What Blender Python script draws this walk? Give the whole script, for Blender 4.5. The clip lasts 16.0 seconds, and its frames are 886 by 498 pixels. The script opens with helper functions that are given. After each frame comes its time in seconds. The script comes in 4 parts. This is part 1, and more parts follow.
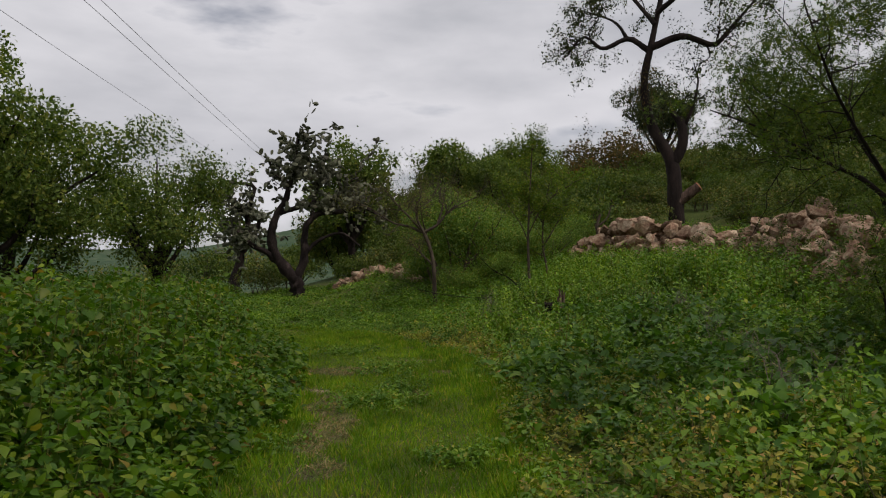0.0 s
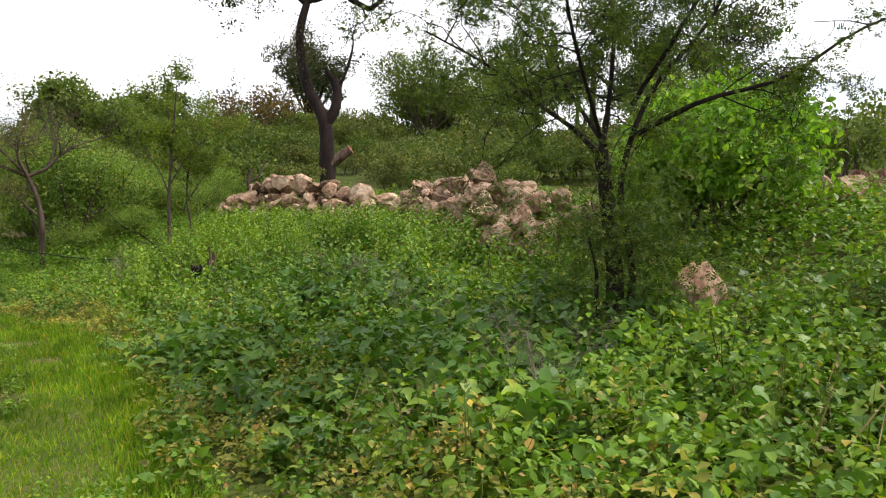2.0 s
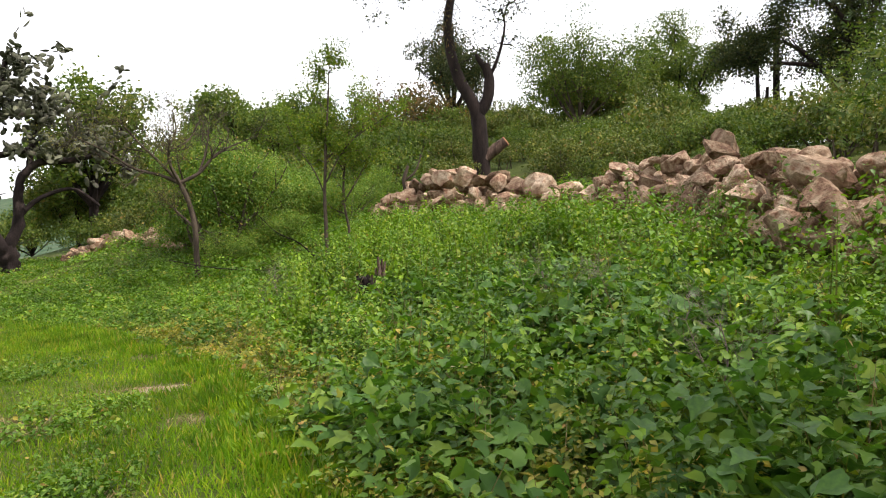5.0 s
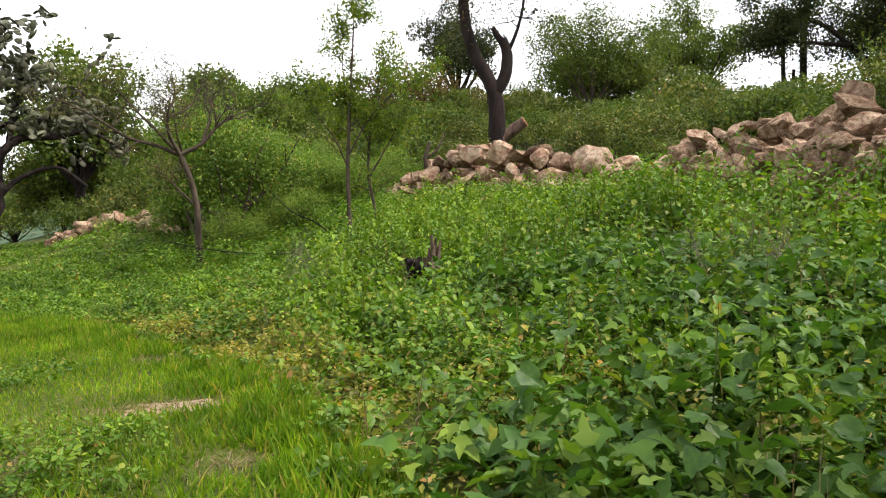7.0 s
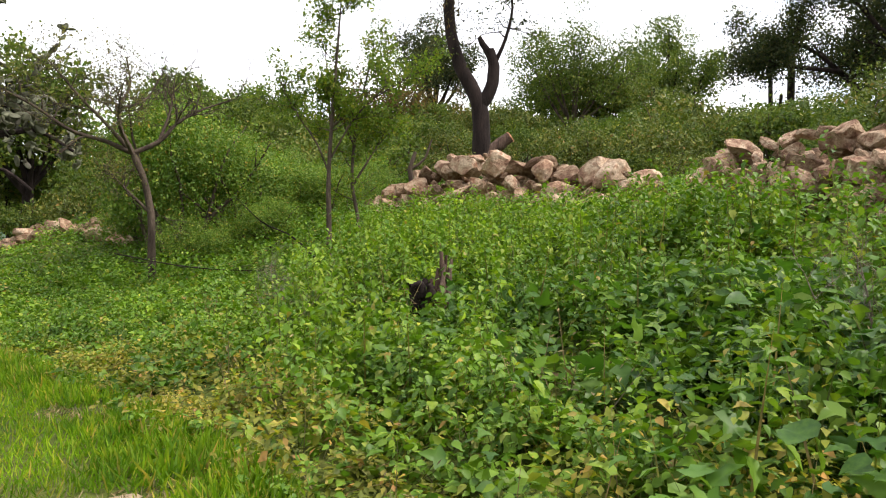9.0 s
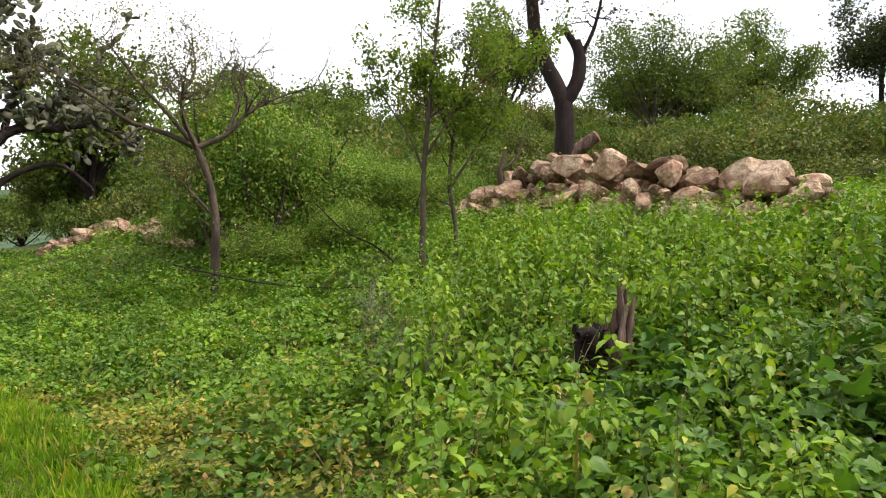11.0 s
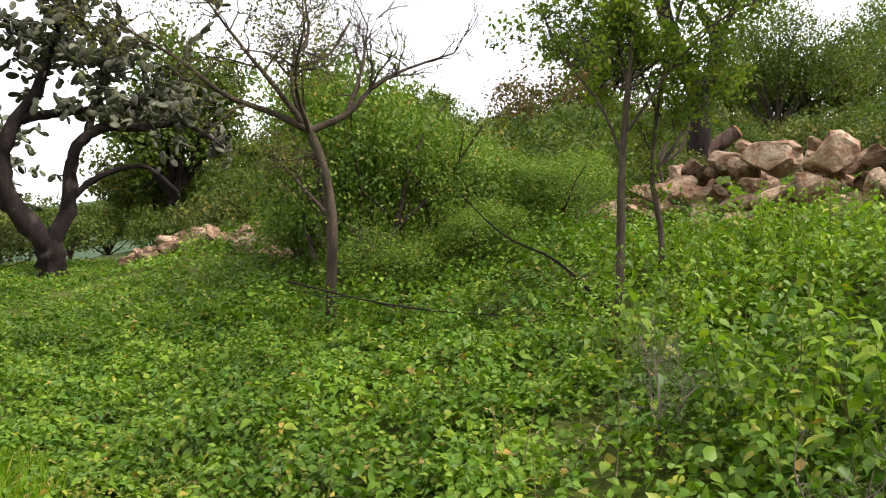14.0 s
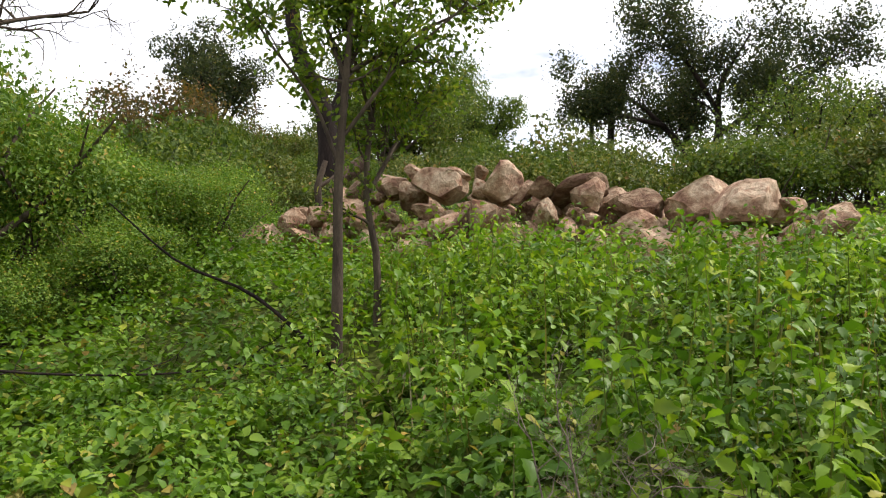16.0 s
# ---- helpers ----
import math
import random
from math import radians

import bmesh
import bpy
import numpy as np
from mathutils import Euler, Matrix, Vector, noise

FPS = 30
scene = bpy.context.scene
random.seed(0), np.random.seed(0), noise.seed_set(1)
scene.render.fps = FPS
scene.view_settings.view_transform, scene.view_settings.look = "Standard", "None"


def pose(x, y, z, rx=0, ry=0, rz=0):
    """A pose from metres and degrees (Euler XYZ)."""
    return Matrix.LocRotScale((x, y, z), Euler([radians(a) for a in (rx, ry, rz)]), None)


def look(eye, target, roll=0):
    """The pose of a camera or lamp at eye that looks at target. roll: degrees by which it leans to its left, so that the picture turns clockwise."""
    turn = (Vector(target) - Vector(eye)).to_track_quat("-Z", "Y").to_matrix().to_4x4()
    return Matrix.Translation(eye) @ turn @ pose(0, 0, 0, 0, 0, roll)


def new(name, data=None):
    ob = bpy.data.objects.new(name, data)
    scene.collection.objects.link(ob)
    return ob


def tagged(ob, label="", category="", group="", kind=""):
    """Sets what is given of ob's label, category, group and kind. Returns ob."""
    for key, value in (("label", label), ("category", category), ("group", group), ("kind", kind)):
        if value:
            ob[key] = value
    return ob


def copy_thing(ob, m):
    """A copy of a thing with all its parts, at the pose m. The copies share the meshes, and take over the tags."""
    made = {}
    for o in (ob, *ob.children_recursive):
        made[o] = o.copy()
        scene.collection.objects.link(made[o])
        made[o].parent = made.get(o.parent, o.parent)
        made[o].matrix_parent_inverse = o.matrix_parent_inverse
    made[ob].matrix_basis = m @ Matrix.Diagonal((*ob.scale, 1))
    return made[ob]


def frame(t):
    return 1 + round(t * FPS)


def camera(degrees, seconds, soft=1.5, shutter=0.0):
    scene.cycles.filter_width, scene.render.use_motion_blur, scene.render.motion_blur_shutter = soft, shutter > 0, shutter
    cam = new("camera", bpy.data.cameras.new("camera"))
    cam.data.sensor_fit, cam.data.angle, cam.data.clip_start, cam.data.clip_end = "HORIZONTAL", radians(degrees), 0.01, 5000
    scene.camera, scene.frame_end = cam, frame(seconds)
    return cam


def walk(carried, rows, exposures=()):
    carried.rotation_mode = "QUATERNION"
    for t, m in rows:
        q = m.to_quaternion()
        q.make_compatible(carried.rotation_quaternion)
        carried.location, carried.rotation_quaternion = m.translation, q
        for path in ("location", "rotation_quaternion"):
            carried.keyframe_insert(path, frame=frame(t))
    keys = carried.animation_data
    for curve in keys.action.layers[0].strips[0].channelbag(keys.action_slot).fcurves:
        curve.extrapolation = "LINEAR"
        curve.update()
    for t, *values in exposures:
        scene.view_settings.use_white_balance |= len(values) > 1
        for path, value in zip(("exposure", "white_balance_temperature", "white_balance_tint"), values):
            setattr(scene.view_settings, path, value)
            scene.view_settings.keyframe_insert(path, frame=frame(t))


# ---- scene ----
cam = camera(64.3, 16.0, 1.15)
PATH = [
    (0, (0.027, 0.102, 1.625), (0.008, 2.101, 1.68), -0.5),
    (0.5, (-0.001, 0.767, 1.631), (0.353, 2.735, 1.602), -1.5),
    (1, (-0.027, 1.204, 1.554), (0.592, 3.105, 1.512), 3.5),
    (1.5, (0.001, 1.699, 1.555), (0.843, 3.513, 1.534), 1.0),
    (2, (0.079, 2.219, 1.521), (1.022, 3.983, 1.478), 1.1),
    (2.5, (0.056, 2.727, 1.498), (0.824, 4.57, 1.376), 0.5),
    (3, (0.118, 3.236, 1.514), (0.883, 5.084, 1.458), 0.6),
    (3.5, (0.32, 3.804, 1.509), (1.199, 5.6, 1.491), 1.4),
    (4, (0.328, 4.351, 1.475), (1.306, 6.094, 1.416), 1.5),
    (4.5, (0.248, 4.961, 1.471), (0.996, 6.813, 1.377), -0.2),
    (5, (0.255, 5.538, 1.485), (0.84, 7.451, 1.439), -1.0),
    (5.2, (0.251, 5.758, 1.456), (0.804, 7.678, 1.384), 1.3),
    (7.3, (-0.18, 8.275, 1.228), (0.437, 10.176, 1.167), -0.8),
    (7.5, (-0.179, 8.52, 1.232), (0.405, 10.433, 1.197), -1.7),
    (8, (-0.152, 9.123, 1.175), (0.46, 11.026, 1.118), 0.3),
    (8.2, (-0.128, 9.273, 1.158), (0.563, 11.149, 1.15), 0.5),
    (10.3, (0.011, 11.369, 1.286), (0.721, 13.239, 1.257), 1.1),
    (10.5, (-0.02, 11.627, 1.325), (0.672, 13.504, 1.293), 1.4),
    (11, (-0.206, 12.329, 1.361), (0.36, 14.247, 1.352), 2.0),
    (11.5, (-0.281, 12.96, 1.366), (0.04, 14.933, 1.326), -0.4),
    (12, (-0.392, 13.436, 1.391), (-0.174, 15.424, 1.354), 0.6),
    (12.5, (-0.539, 13.912, 1.351), (-0.285, 15.895, 1.338), 0.4),
    (13, (-0.62, 14.379, 1.333), (-0.362, 16.362, 1.282), 0.0),
    (13.5, (-0.733, 14.978, 1.314), (-0.596, 16.973, 1.278), 0.8),
    (14, (-0.851, 15.513, 1.311), (-0.477, 17.478, 1.325), 2.3),
    (14.5, (-0.973, 16.216, 1.293), (-0.397, 18.131, 1.334), 1.4),
    (15, (-0.685, 16.405, 1.364), (0.136, 18.229, 1.403), 3.9),
    (15.2, (-0.742, 16.609, 1.318), (0.312, 18.306, 1.402), 3.4),
    (15.5, (-0.782, 16.951, 1.336), (0.564, 18.427, 1.447), 4.6),
    (16, (-1.058, 17.595, 1.31), (0.3, 19.058, 1.444), 1.3),
]
walk(cam, [(t, look(eye, target, roll)) for t, eye, target, roll in PATH],
     exposures=[(t, stops, 6500, 15) for t, stops in ((0.0, -1.58), (0.5, -1.05), (1.0, -0.57), (1.5, -0.3), (2.0, -0.2), (3.0, -0.06), (15.0, -0.06), (15.5, -0.1), (16.0, -0.2))])

# ---- sky, sun ----
SUN_ELEV, SUN_BEARING = 54.0, 120.0     # degrees above the horizon; clockwise from +y
world = bpy.data.worlds.new("sky")
scene.world = world
world.use_nodes = True
wn, wl = world.node_tree.nodes, world.node_tree.links
wn.clear()
sky = wn.new("ShaderNodeTexSky")
sky.sky_type, sky.sun_disc = "NISHITA", False
sky.sun_elevation, sky.sun_rotation = radians(SUN_ELEV), radians(SUN_BEARING)
dim = wn.new("ShaderNodeVectorMath")
dim.operation = "SCALE"
dim.inputs["Scale"].default_value = 0.14
wl.new(sky.outputs[0], dim.inputs[0])
way_in = wn.new("ShaderNodeTexCoord")
flat = wn.new("ShaderNodeMapping")
flat.inputs["Scale"].default_value = (1.0, 1.0, 3.2)
flat.inputs["Location"].default_value = (0.35, 0.1, 0.2)
wl.new(way_in.outputs["Generated"], flat.inputs[0])
puffs = wn.new("ShaderNodeTexNoise")
puffs.inputs["Scale"].default_value, puffs.inputs["Detail"].default_value = 2.3, 7.0
puffs.inputs["Roughness"].default_value = 0.52
wl.new(flat.outputs[0], puffs.inputs["Vector"])
cover = wn.new("ShaderNodeValToRGB")
cover.color_ramp.elements[0].position, cover.color_ramp.elements[1].position = 0.33, 0.47
wl.new(puffs.outputs["Fac"], cover.inputs[0])
shade = wn.new("ShaderNodeValToRGB")
shade.color_ramp.elements[0].position, shade.color_ramp.elements[0].color = 0.42, (2.2, 2.23, 2.28, 1)
shade.color_ramp.elements[1].position, shade.color_ramp.elements[1].color = 0.72, (1.3, 1.36, 1.44, 1)
wl.new(puffs.outputs["Fac"], shade.inputs[0])
clouds = wn.new("ShaderNodeMix")
clouds.data_type = "RGBA"
wl.new(cover.outputs[0], clouds.inputs["Factor"])
wl.new(dim.outputs[0], clouds.inputs["A"])
wl.new(shade.outputs[0], clouds.inputs["B"])
back = wn.new("ShaderNodeBackground")
back.inputs["Strength"].default_value = 1.0
wl.new(clouds.outputs["Result"], back.inputs["Color"])
wout = wn.new("ShaderNodeOutputWorld")
wl.new(back.outputs[0], wout.inputs[0])

sun = new("sun", bpy.data.lights.new("sun", "SUN"))
sun.data.energy, sun.data.angle, sun.data.color = 5.0, radians(1.5), (1.0, 0.95, 0.86)
sb, se = radians(SUN_BEARING), radians(SUN_ELEV)
sun.matrix_world = look((40 * math.sin(sb) * math.cos(se), 40 * math.cos(sb) * math.cos(se), 40 * math.sin(se)), (0, 0, 0))

# ---- materials ----


def material(name):
    m = bpy.data.materials.new(name)
    m.use_nodes = True
    n = m.node_tree.nodes
    n.clear()
    return m, n, m.node_tree.links


def ramp(n, stops):
    r = n.new("ShaderNodeValToRGB")
    e = r.color_ramp.elements
    while len(e) < len(stops):
        e.new(0.5)
    for el, (at, c) in zip(e, stops):
        el.position, el.color = at, (*c, 1)
    return r


def noise_node(n, l, scale, detail=4.0, coord="Object", rough=0.6, stretch=None):
    c = n.new("ShaderNodeTexCoord")
    t = n.new("ShaderNodeTexNoise")
    t.inputs["Scale"].default_value, t.inputs["Detail"].default_value = scale, detail
    t.inputs["Roughness"].default_value = rough
    if stretch:
        mp = n.new("ShaderNodeMapping")
        mp.inputs["Scale"].default_value = stretch
        l.new(c.outputs[coord], mp.inputs[0])
        l.new(mp.outputs[0], t.inputs["Vector"])
    else:
        l.new(c.outputs[coord], t.inputs["Vector"])
    return t


def mixed(n, l, a, b, fac, how="MIX"):
    m = n.new("ShaderNodeMix")
    m.data_type, m.blend_type = "RGBA", how
    for sock, v in (("A", a), ("B", b), ("Factor", fac)):
        if isinstance(v, (tuple, list)):
            m.inputs[sock].default_value = (*v, 1)
        elif isinstance(v, (int, float)):
            m.inputs[sock].default_value = v
        else:
            l.new(v, m.inputs[sock])
    return m.outputs["Result"]


def leaf_material(name, stops, rough=0.5, through_light=0.35, glow=(1.3, 1.5, 0.5), patch=1.2, tone=0.68):
    """Leaves: each differs by its island, whole stretches by a slow noise; light shines through."""
    m, n, l = material(name)
    geo = n.new("ShaderNodeNewGeometry")
    r = ramp(n, [(at, tuple(tone * v for v in c)) for at, c in stops])
    l.new(geo.outputs["Random Per Island"], r.inputs[0])
    slow = noise_node(n, l, patch, 2.0)
    wide = ramp(n, [(0.3, (0.56, 0.60, 0.52)), (0.7, (1.42, 1.3, 1.05))])
    l.new(slow.outputs["Fac"], wide.inputs[0])
    clump = noise_node(n, l, patch * 6, 2.0)
    close = ramp(n, [(0.32, (0.62, 0.72, 0.8)), (0.68, (1.36, 1.25, 1.0))])
    l.new(clump.outputs["Fac"], close.inputs[0])
    col = mixed(n, l, r.outputs[0], wide.outputs[0], 1.0, "MULTIPLY")
    col = mixed(n, l, col, close.outputs[0], 1.0, "MULTIPLY")
    p = n.new("ShaderNodeBsdfPrincipled")
    p.inputs["Roughness"].default_value = rough
    p.inputs["Specular IOR Level"].default_value = 0.2
    l.new(col, p.inputs["Base Color"])
    tr = n.new("ShaderNodeBsdfTranslucent")
    l.new(mixed(n, l, col, glow, 1.0, "MULTIPLY"), tr.inputs["Color"])
    mx = n.new("ShaderNodeMixShader")
    mx.inputs[0].default_value = through_light
    l.new(p.outputs[0], mx.inputs[1])
    l.new(tr.outputs[0], mx.inputs[2])
    out = n.new("ShaderNodeOutputMaterial")
    l.new(mx.outputs[0], out.inputs[0])
    return m


def solid_material(name, stops, scale, rough=0.9, bump=0.3, bump_scale=30.0, stretch=None, vary=0.0, fine=None):
    """Bark, rock, soil: two noises for colour, one for relief."""
    m, n, l = material(name)
    a = noise_node(n, l, scale, 6.0, stretch=stretch)
    r = ramp(n, stops)
    l.new(a.outputs["Fac"], r.inputs[0])
    col = r.outputs[0]
    f = noise_node(n, l, fine or scale * 9, 5.0, stretch=stretch)
    grain = ramp(n, [(0.25, (0.55, 0.55, 0.55)), (0.7, (1.2, 1.2, 1.2))])
    l.new(f.outputs["Fac"], grain.inputs[0])
    col = mixed(n, l, col, grain.outputs[0], 0.8, "MULTIPLY")
    if vary:
        info = n.new("ShaderNodeObjectInfo")
        vr = ramp(n, [(0.0, (1 - vary, 1 - vary * 1.1, 1 - vary * 1.2)), (0.5, (1, 0.95, 0.9)), (1.0, (1 + vary, 1 + vary, 1 + vary))])
        l.new(info.outputs["Random"], vr.inputs[0])
        col = mixed(n, l, col, vr.outputs[0], 1.0, "MULTIPLY")
    p = n.new("ShaderNodeBsdfPrincipled")
    p.inputs["Roughness"].default_value = rough
    p.inputs["Specular IOR Level"].default_value = 0.2
    l.new(col, p.inputs["Base Color"])
    bt = noise_node(n, l, bump_scale, 8.0, stretch=stretch)
    b = n.new("ShaderNodeBump")
    b.inputs["Strength"].default_value, b.inputs["Distance"].default_value = bump, 0.05
    l.new(bt.outputs["Fac"], b.inputs["Height"])
    l.new(b.outputs[0], p.inputs["Normal"])
    out = n.new("ShaderNodeOutputMaterial")
    l.new(p.outputs[0], out.inputs[0])
    return m


M_WEED = leaf_material("weed_leaf", [(0.0, (0.085, 0.190, 0.020)), (0.5, (0.130, 0.260, 0.030)), (0.9, (0.200, 0.330, 0.040)), (0.975, (0.320, 0.370, 0.065)), (1.0, (0.389, 0.266, 0.102))], 0.45, 0.28, (1.3, 1.45, 0.45), patch=0.5, tone=0.79)
M_WEED_PALE = leaf_material("pale_weed_leaf", [(0.0, (0.167, 0.200, 0.043)), (0.6, (0.264, 0.284, 0.058)), (0.9, (0.407, 0.341, 0.096)), (1.0, (0.431, 0.237, 0.106))], 0.55, 0.35, tone=0.84)
M_BROAD = leaf_material("broad_leaf", [(0.0, (0.045, 0.115, 0.022)), (0.6, (0.085, 0.180, 0.034)), (0.99, (0.165, 0.255, 0.041)), (1.0, (0.300, 0.270, 0.071))], 0.45, 0.3, patch=0.6, tone=0.95)
M_BANK = leaf_material("bank_leaf", [(0.0, (0.060, 0.150, 0.016)), (0.6, (0.110, 0.230, 0.022)), (0.93, (0.213, 0.300, 0.036)), (1.0, (0.299, 0.187, 0.065))], 0.5, 0.36, (1.25, 1.45, 0.4), patch=0.7)
M_GRASS = leaf_material("grass_blade", [(0.0, (0.103, 0.235, 0.012)), (0.6, (0.180, 0.325, 0.018)), (0.9, (0.287, 0.365, 0.035)), (1.0, (0.437, 0.341, 0.120))], 0.6, 0.45, (1.25, 1.4, 0.4), patch=0.9, tone=0.8)
M_ACACIA = leaf_material("acacia_leaf", [(0.0, (0.070, 0.125, 0.026)), (0.7, (0.115, 0.188, 0.036)), (1.0, (0.240, 0.270, 0.065))], 0.6, 0.3, tone=0.66)
M_SAPLING = leaf_material("sapling_leaf", [(0.0, (0.127, 0.216, 0.035)), (0.7, (0.205, 0.303, 0.052)), (1.0, (0.344, 0.347, 0.080))], 0.55, 0.42)
M_DARKLEAF = leaf_material("dark_tree_leaf", [(0.0, (0.034, 0.051, 0.030)), (0.7, (0.063, 0.084, 0.043)), (1.0, (0.127, 0.122, 0.059))], 0.6, 0.3, tone=0.85)
M_TREELEAF = leaf_material("tree_leaf", [(0.0, (0.062, 0.105, 0.026)), (0.7, (0.112, 0.168, 0.038)), (1.0, (0.205, 0.225, 0.055))], 0.6, 0.3, patch=0.6, tone=0.95)
M_SHRUB = leaf_material("shrub_leaf", [(0.0, (0.069, 0.099, 0.025)), (0.6, (0.116, 0.155, 0.036)), (0.95, (0.208, 0.206, 0.061)), (1.0, (0.277, 0.163, 0.081))], 0.55, 0.22, patch=0.6, tone=0.95)
M_VINE = leaf_material("vine_leaf", [(0.0, (0.070, 0.140, 0.022)), (0.6, (0.105, 0.185, 0.030)), (0.95, (0.175, 0.225, 0.042)), (1.0, (0.300, 0.200, 0.060))], 0.5, 0.26, patch=0.9, tone=1.18)
M_BRIGHT = leaf_material("bright_bush_leaf", [(0.0, (0.10, 0.22, 0.025)), (0.7, (0.17, 0.33, 0.036)), (1.0, (0.28, 0.42, 0.055))], 0.5, 0.4, tone=0.92)
M_RUST = leaf_material("rusty_leaf", [(0.0, (0.09, 0.10, 0.05)), (0.5, (0.15, 0.12, 0.06)), (1.0, (0.26, 0.14, 0.06))], 0.7, 0.3)
M_DRY = leaf_material("dry_leaf", [(0.0, (0.15, 0.16, 0.07)), (0.6, (0.22, 0.23, 0.10)), (1.0, (0.33, 0.29, 0.15))], 0.8, 0.3)
M_PAD = solid_material("cactus_pad", [(0.3, (0.05, 0.044, 0.036)), (0.48, (0.10, 0.108, 0.07)), (0.6, (0.16, 0.175, 0.11)), (0.72, (0.11, 0.075, 0.07))], 1.1, 0.6, 0.2, 30.0, vary=0.35)
M_BARK = solid_material("dark_bark", [(0.3, (0.010, 0.007, 0.006)), (0.7, (0.036, 0.024, 0.020))], 3.0, 0.95, 0.8, 14.0, (1, 1, 0.25))
M_GREYBARK = solid_material("grey_bark", [(0.3, (0.040, 0.029, 0.022)), (0.7, (0.127, 0.095, 0.068))], 4.0, 0.95, 0.6, 24.0, (1, 1, 0.3))
M_CACTUSBARK = solid_material("cactus_bark", [(0.3, (0.013, 0.009, 0.008)), (0.55, (0.026, 0.018, 0.016)), (0.74, (0.085, 0.062, 0.054))], 3.0, 0.95, 0.9, 10.0, (1, 1, 0.6))
M_DEAD = solid_material("dead_twig", [(0.3, (0.10, 0.075, 0.06)), (0.7, (0.26, 0.21, 0.17))], 6.0, 0.9, 0.3, 40.0)
M_CUT = solid_material("fresh_cut_wood", [(0.3, (0.30, 0.12, 0.06)), (0.7, (0.48, 0.24, 0.13))], 5.0, 0.8, 0.3, 30.0)
M_STUMP = solid_material("weathered_stump_wood", [(0.3, (0.04, 0.024, 0.018)), (0.5, (0.12, 0.075, 0.055)), (0.7, (0.25, 0.18, 0.14))], 6.0, 0.9, 1.0, 24.0, (1, 1, 0.12))
M_ROCK = solid_material("sandstone", [(0.30, (0.08, 0.042, 0.028)), (0.40, (0.20, 0.115, 0.075)), (0.49, (0.30, 0.205, 0.135)), (0.58, (0.42, 0.325, 0.23)), (0.68, (0.22, 0.11, 0.065)), (0.80, (0.14, 0.095, 0.07))], 1.6, 0.9, 1.0, 5.0, vary=0.5, fine=9.0)
M_DIRT = solid_material("bare_earth", [(0.3, (0.220, 0.158, 0.090)), (0.7, (0.418, 0.315, 0.210))], 3.0, 0.97, 0.5, 40.0)
M_CABLE = solid_material("cable_metal", [(0.3, (0.12, 0.12, 0.12)), (0.7, (0.2, 0.2, 0.2))], 4.0, 0.6, 0.05, 40.0)
M_NETTLE = leaf_material("nettle_leaf", [(0.0, (0.160, 0.300, 0.030)), (0.6, (0.225, 0.380, 0.038)), (1.0, (0.330, 0.430, 0.058))], 0.5, 0.34, (1.25, 1.45, 0.45), patch=0.9, tone=0.72)
M_STRAW = leaf_material("dry_stalk", [(0.0, (0.20, 0.15, 0.09)), (0.6, (0.32, 0.26, 0.16)), (1.0, (0.42, 0.36, 0.25))], 0.8, 0.1)
M_STALK = leaf_material("green_stalk", [(0.0, (0.097, 0.138, 0.039)), (0.7, (0.175, 0.206, 0.058)), (1.0, (0.272, 0.206, 0.096))], 0.6, 0.2)


def ground_material():
    """Thatch and soil under the plants near by, scrub-green far off."""
    m, n, l = material("ground_soil")
    big, fine = noise_node(n, l, 0.5, 5.0), noise_node(n, l, 16.0, 6.0)
    near = ramp(n, [(0.3, (0.045, 0.068, 0.012)), (0.55, (0.085, 0.105, 0.020)), (0.75, (0.15, 0.125, 0.05))])
    l.new(big.outputs["Fac"], near.inputs[0])
    grain = ramp(n, [(0.3, (0.5, 0.5, 0.5)), (0.7, (1.2, 1.2, 1.2))])
    l.new(fine.outputs["Fac"], grain.inputs[0])
    col = mixed(n, l, near.outputs[0], grain.outputs[0], 1.0, "MULTIPLY")
    far_noise = noise_node(n, l, 0.12, 9.0, rough=0.7)
    far = ramp(n, [(0.35, (0.03, 0.06, 0.03)), (0.52, (0.055, 0.09, 0.045)), (0.66, (0.10, 0.115, 0.065))])
    l.new(far_noise.outputs["Fac"], far.inputs[0])
    c = n.new("ShaderNodeTexCoord")
    ln = n.new("ShaderNodeVectorMath")
    ln.operation = "LENGTH"
    l.new(c.outputs["Object"], ln.inputs[0])
    mr = n.new("ShaderNodeMapRange")
    mr.inputs["From Min"].default_value, mr.inputs["From Max"].default_value = 35.0, 70.0
    l.new(ln.outputs["Value"], mr.inputs["Value"])
    col = mixed(n, l, col, far.outputs[0], mr.outputs[0])
    p = n.new("ShaderNodeBsdfPrincipled")
    p.inputs["Roughness"].default_value = 0.97
    p.inputs["Specular IOR Level"].default_value = 0.1
    l.new(col, p.inputs["Base Color"])
    b = n.new("ShaderNodeBump")
    b.inputs["Strength"].default_value, b.inputs["Distance"].default_value = 0.6, 0.04
    l.new(fine.outputs["Fac"], b.inputs["Height"])
    l.new(b.outputs[0], p.inputs["Normal"])
    out = n.new("ShaderNodeOutputMaterial")
    l.new(p.outputs[0], out.inputs[0])
    return m


M_GROUND = ground_material()

# ---- helpers for meshes ----


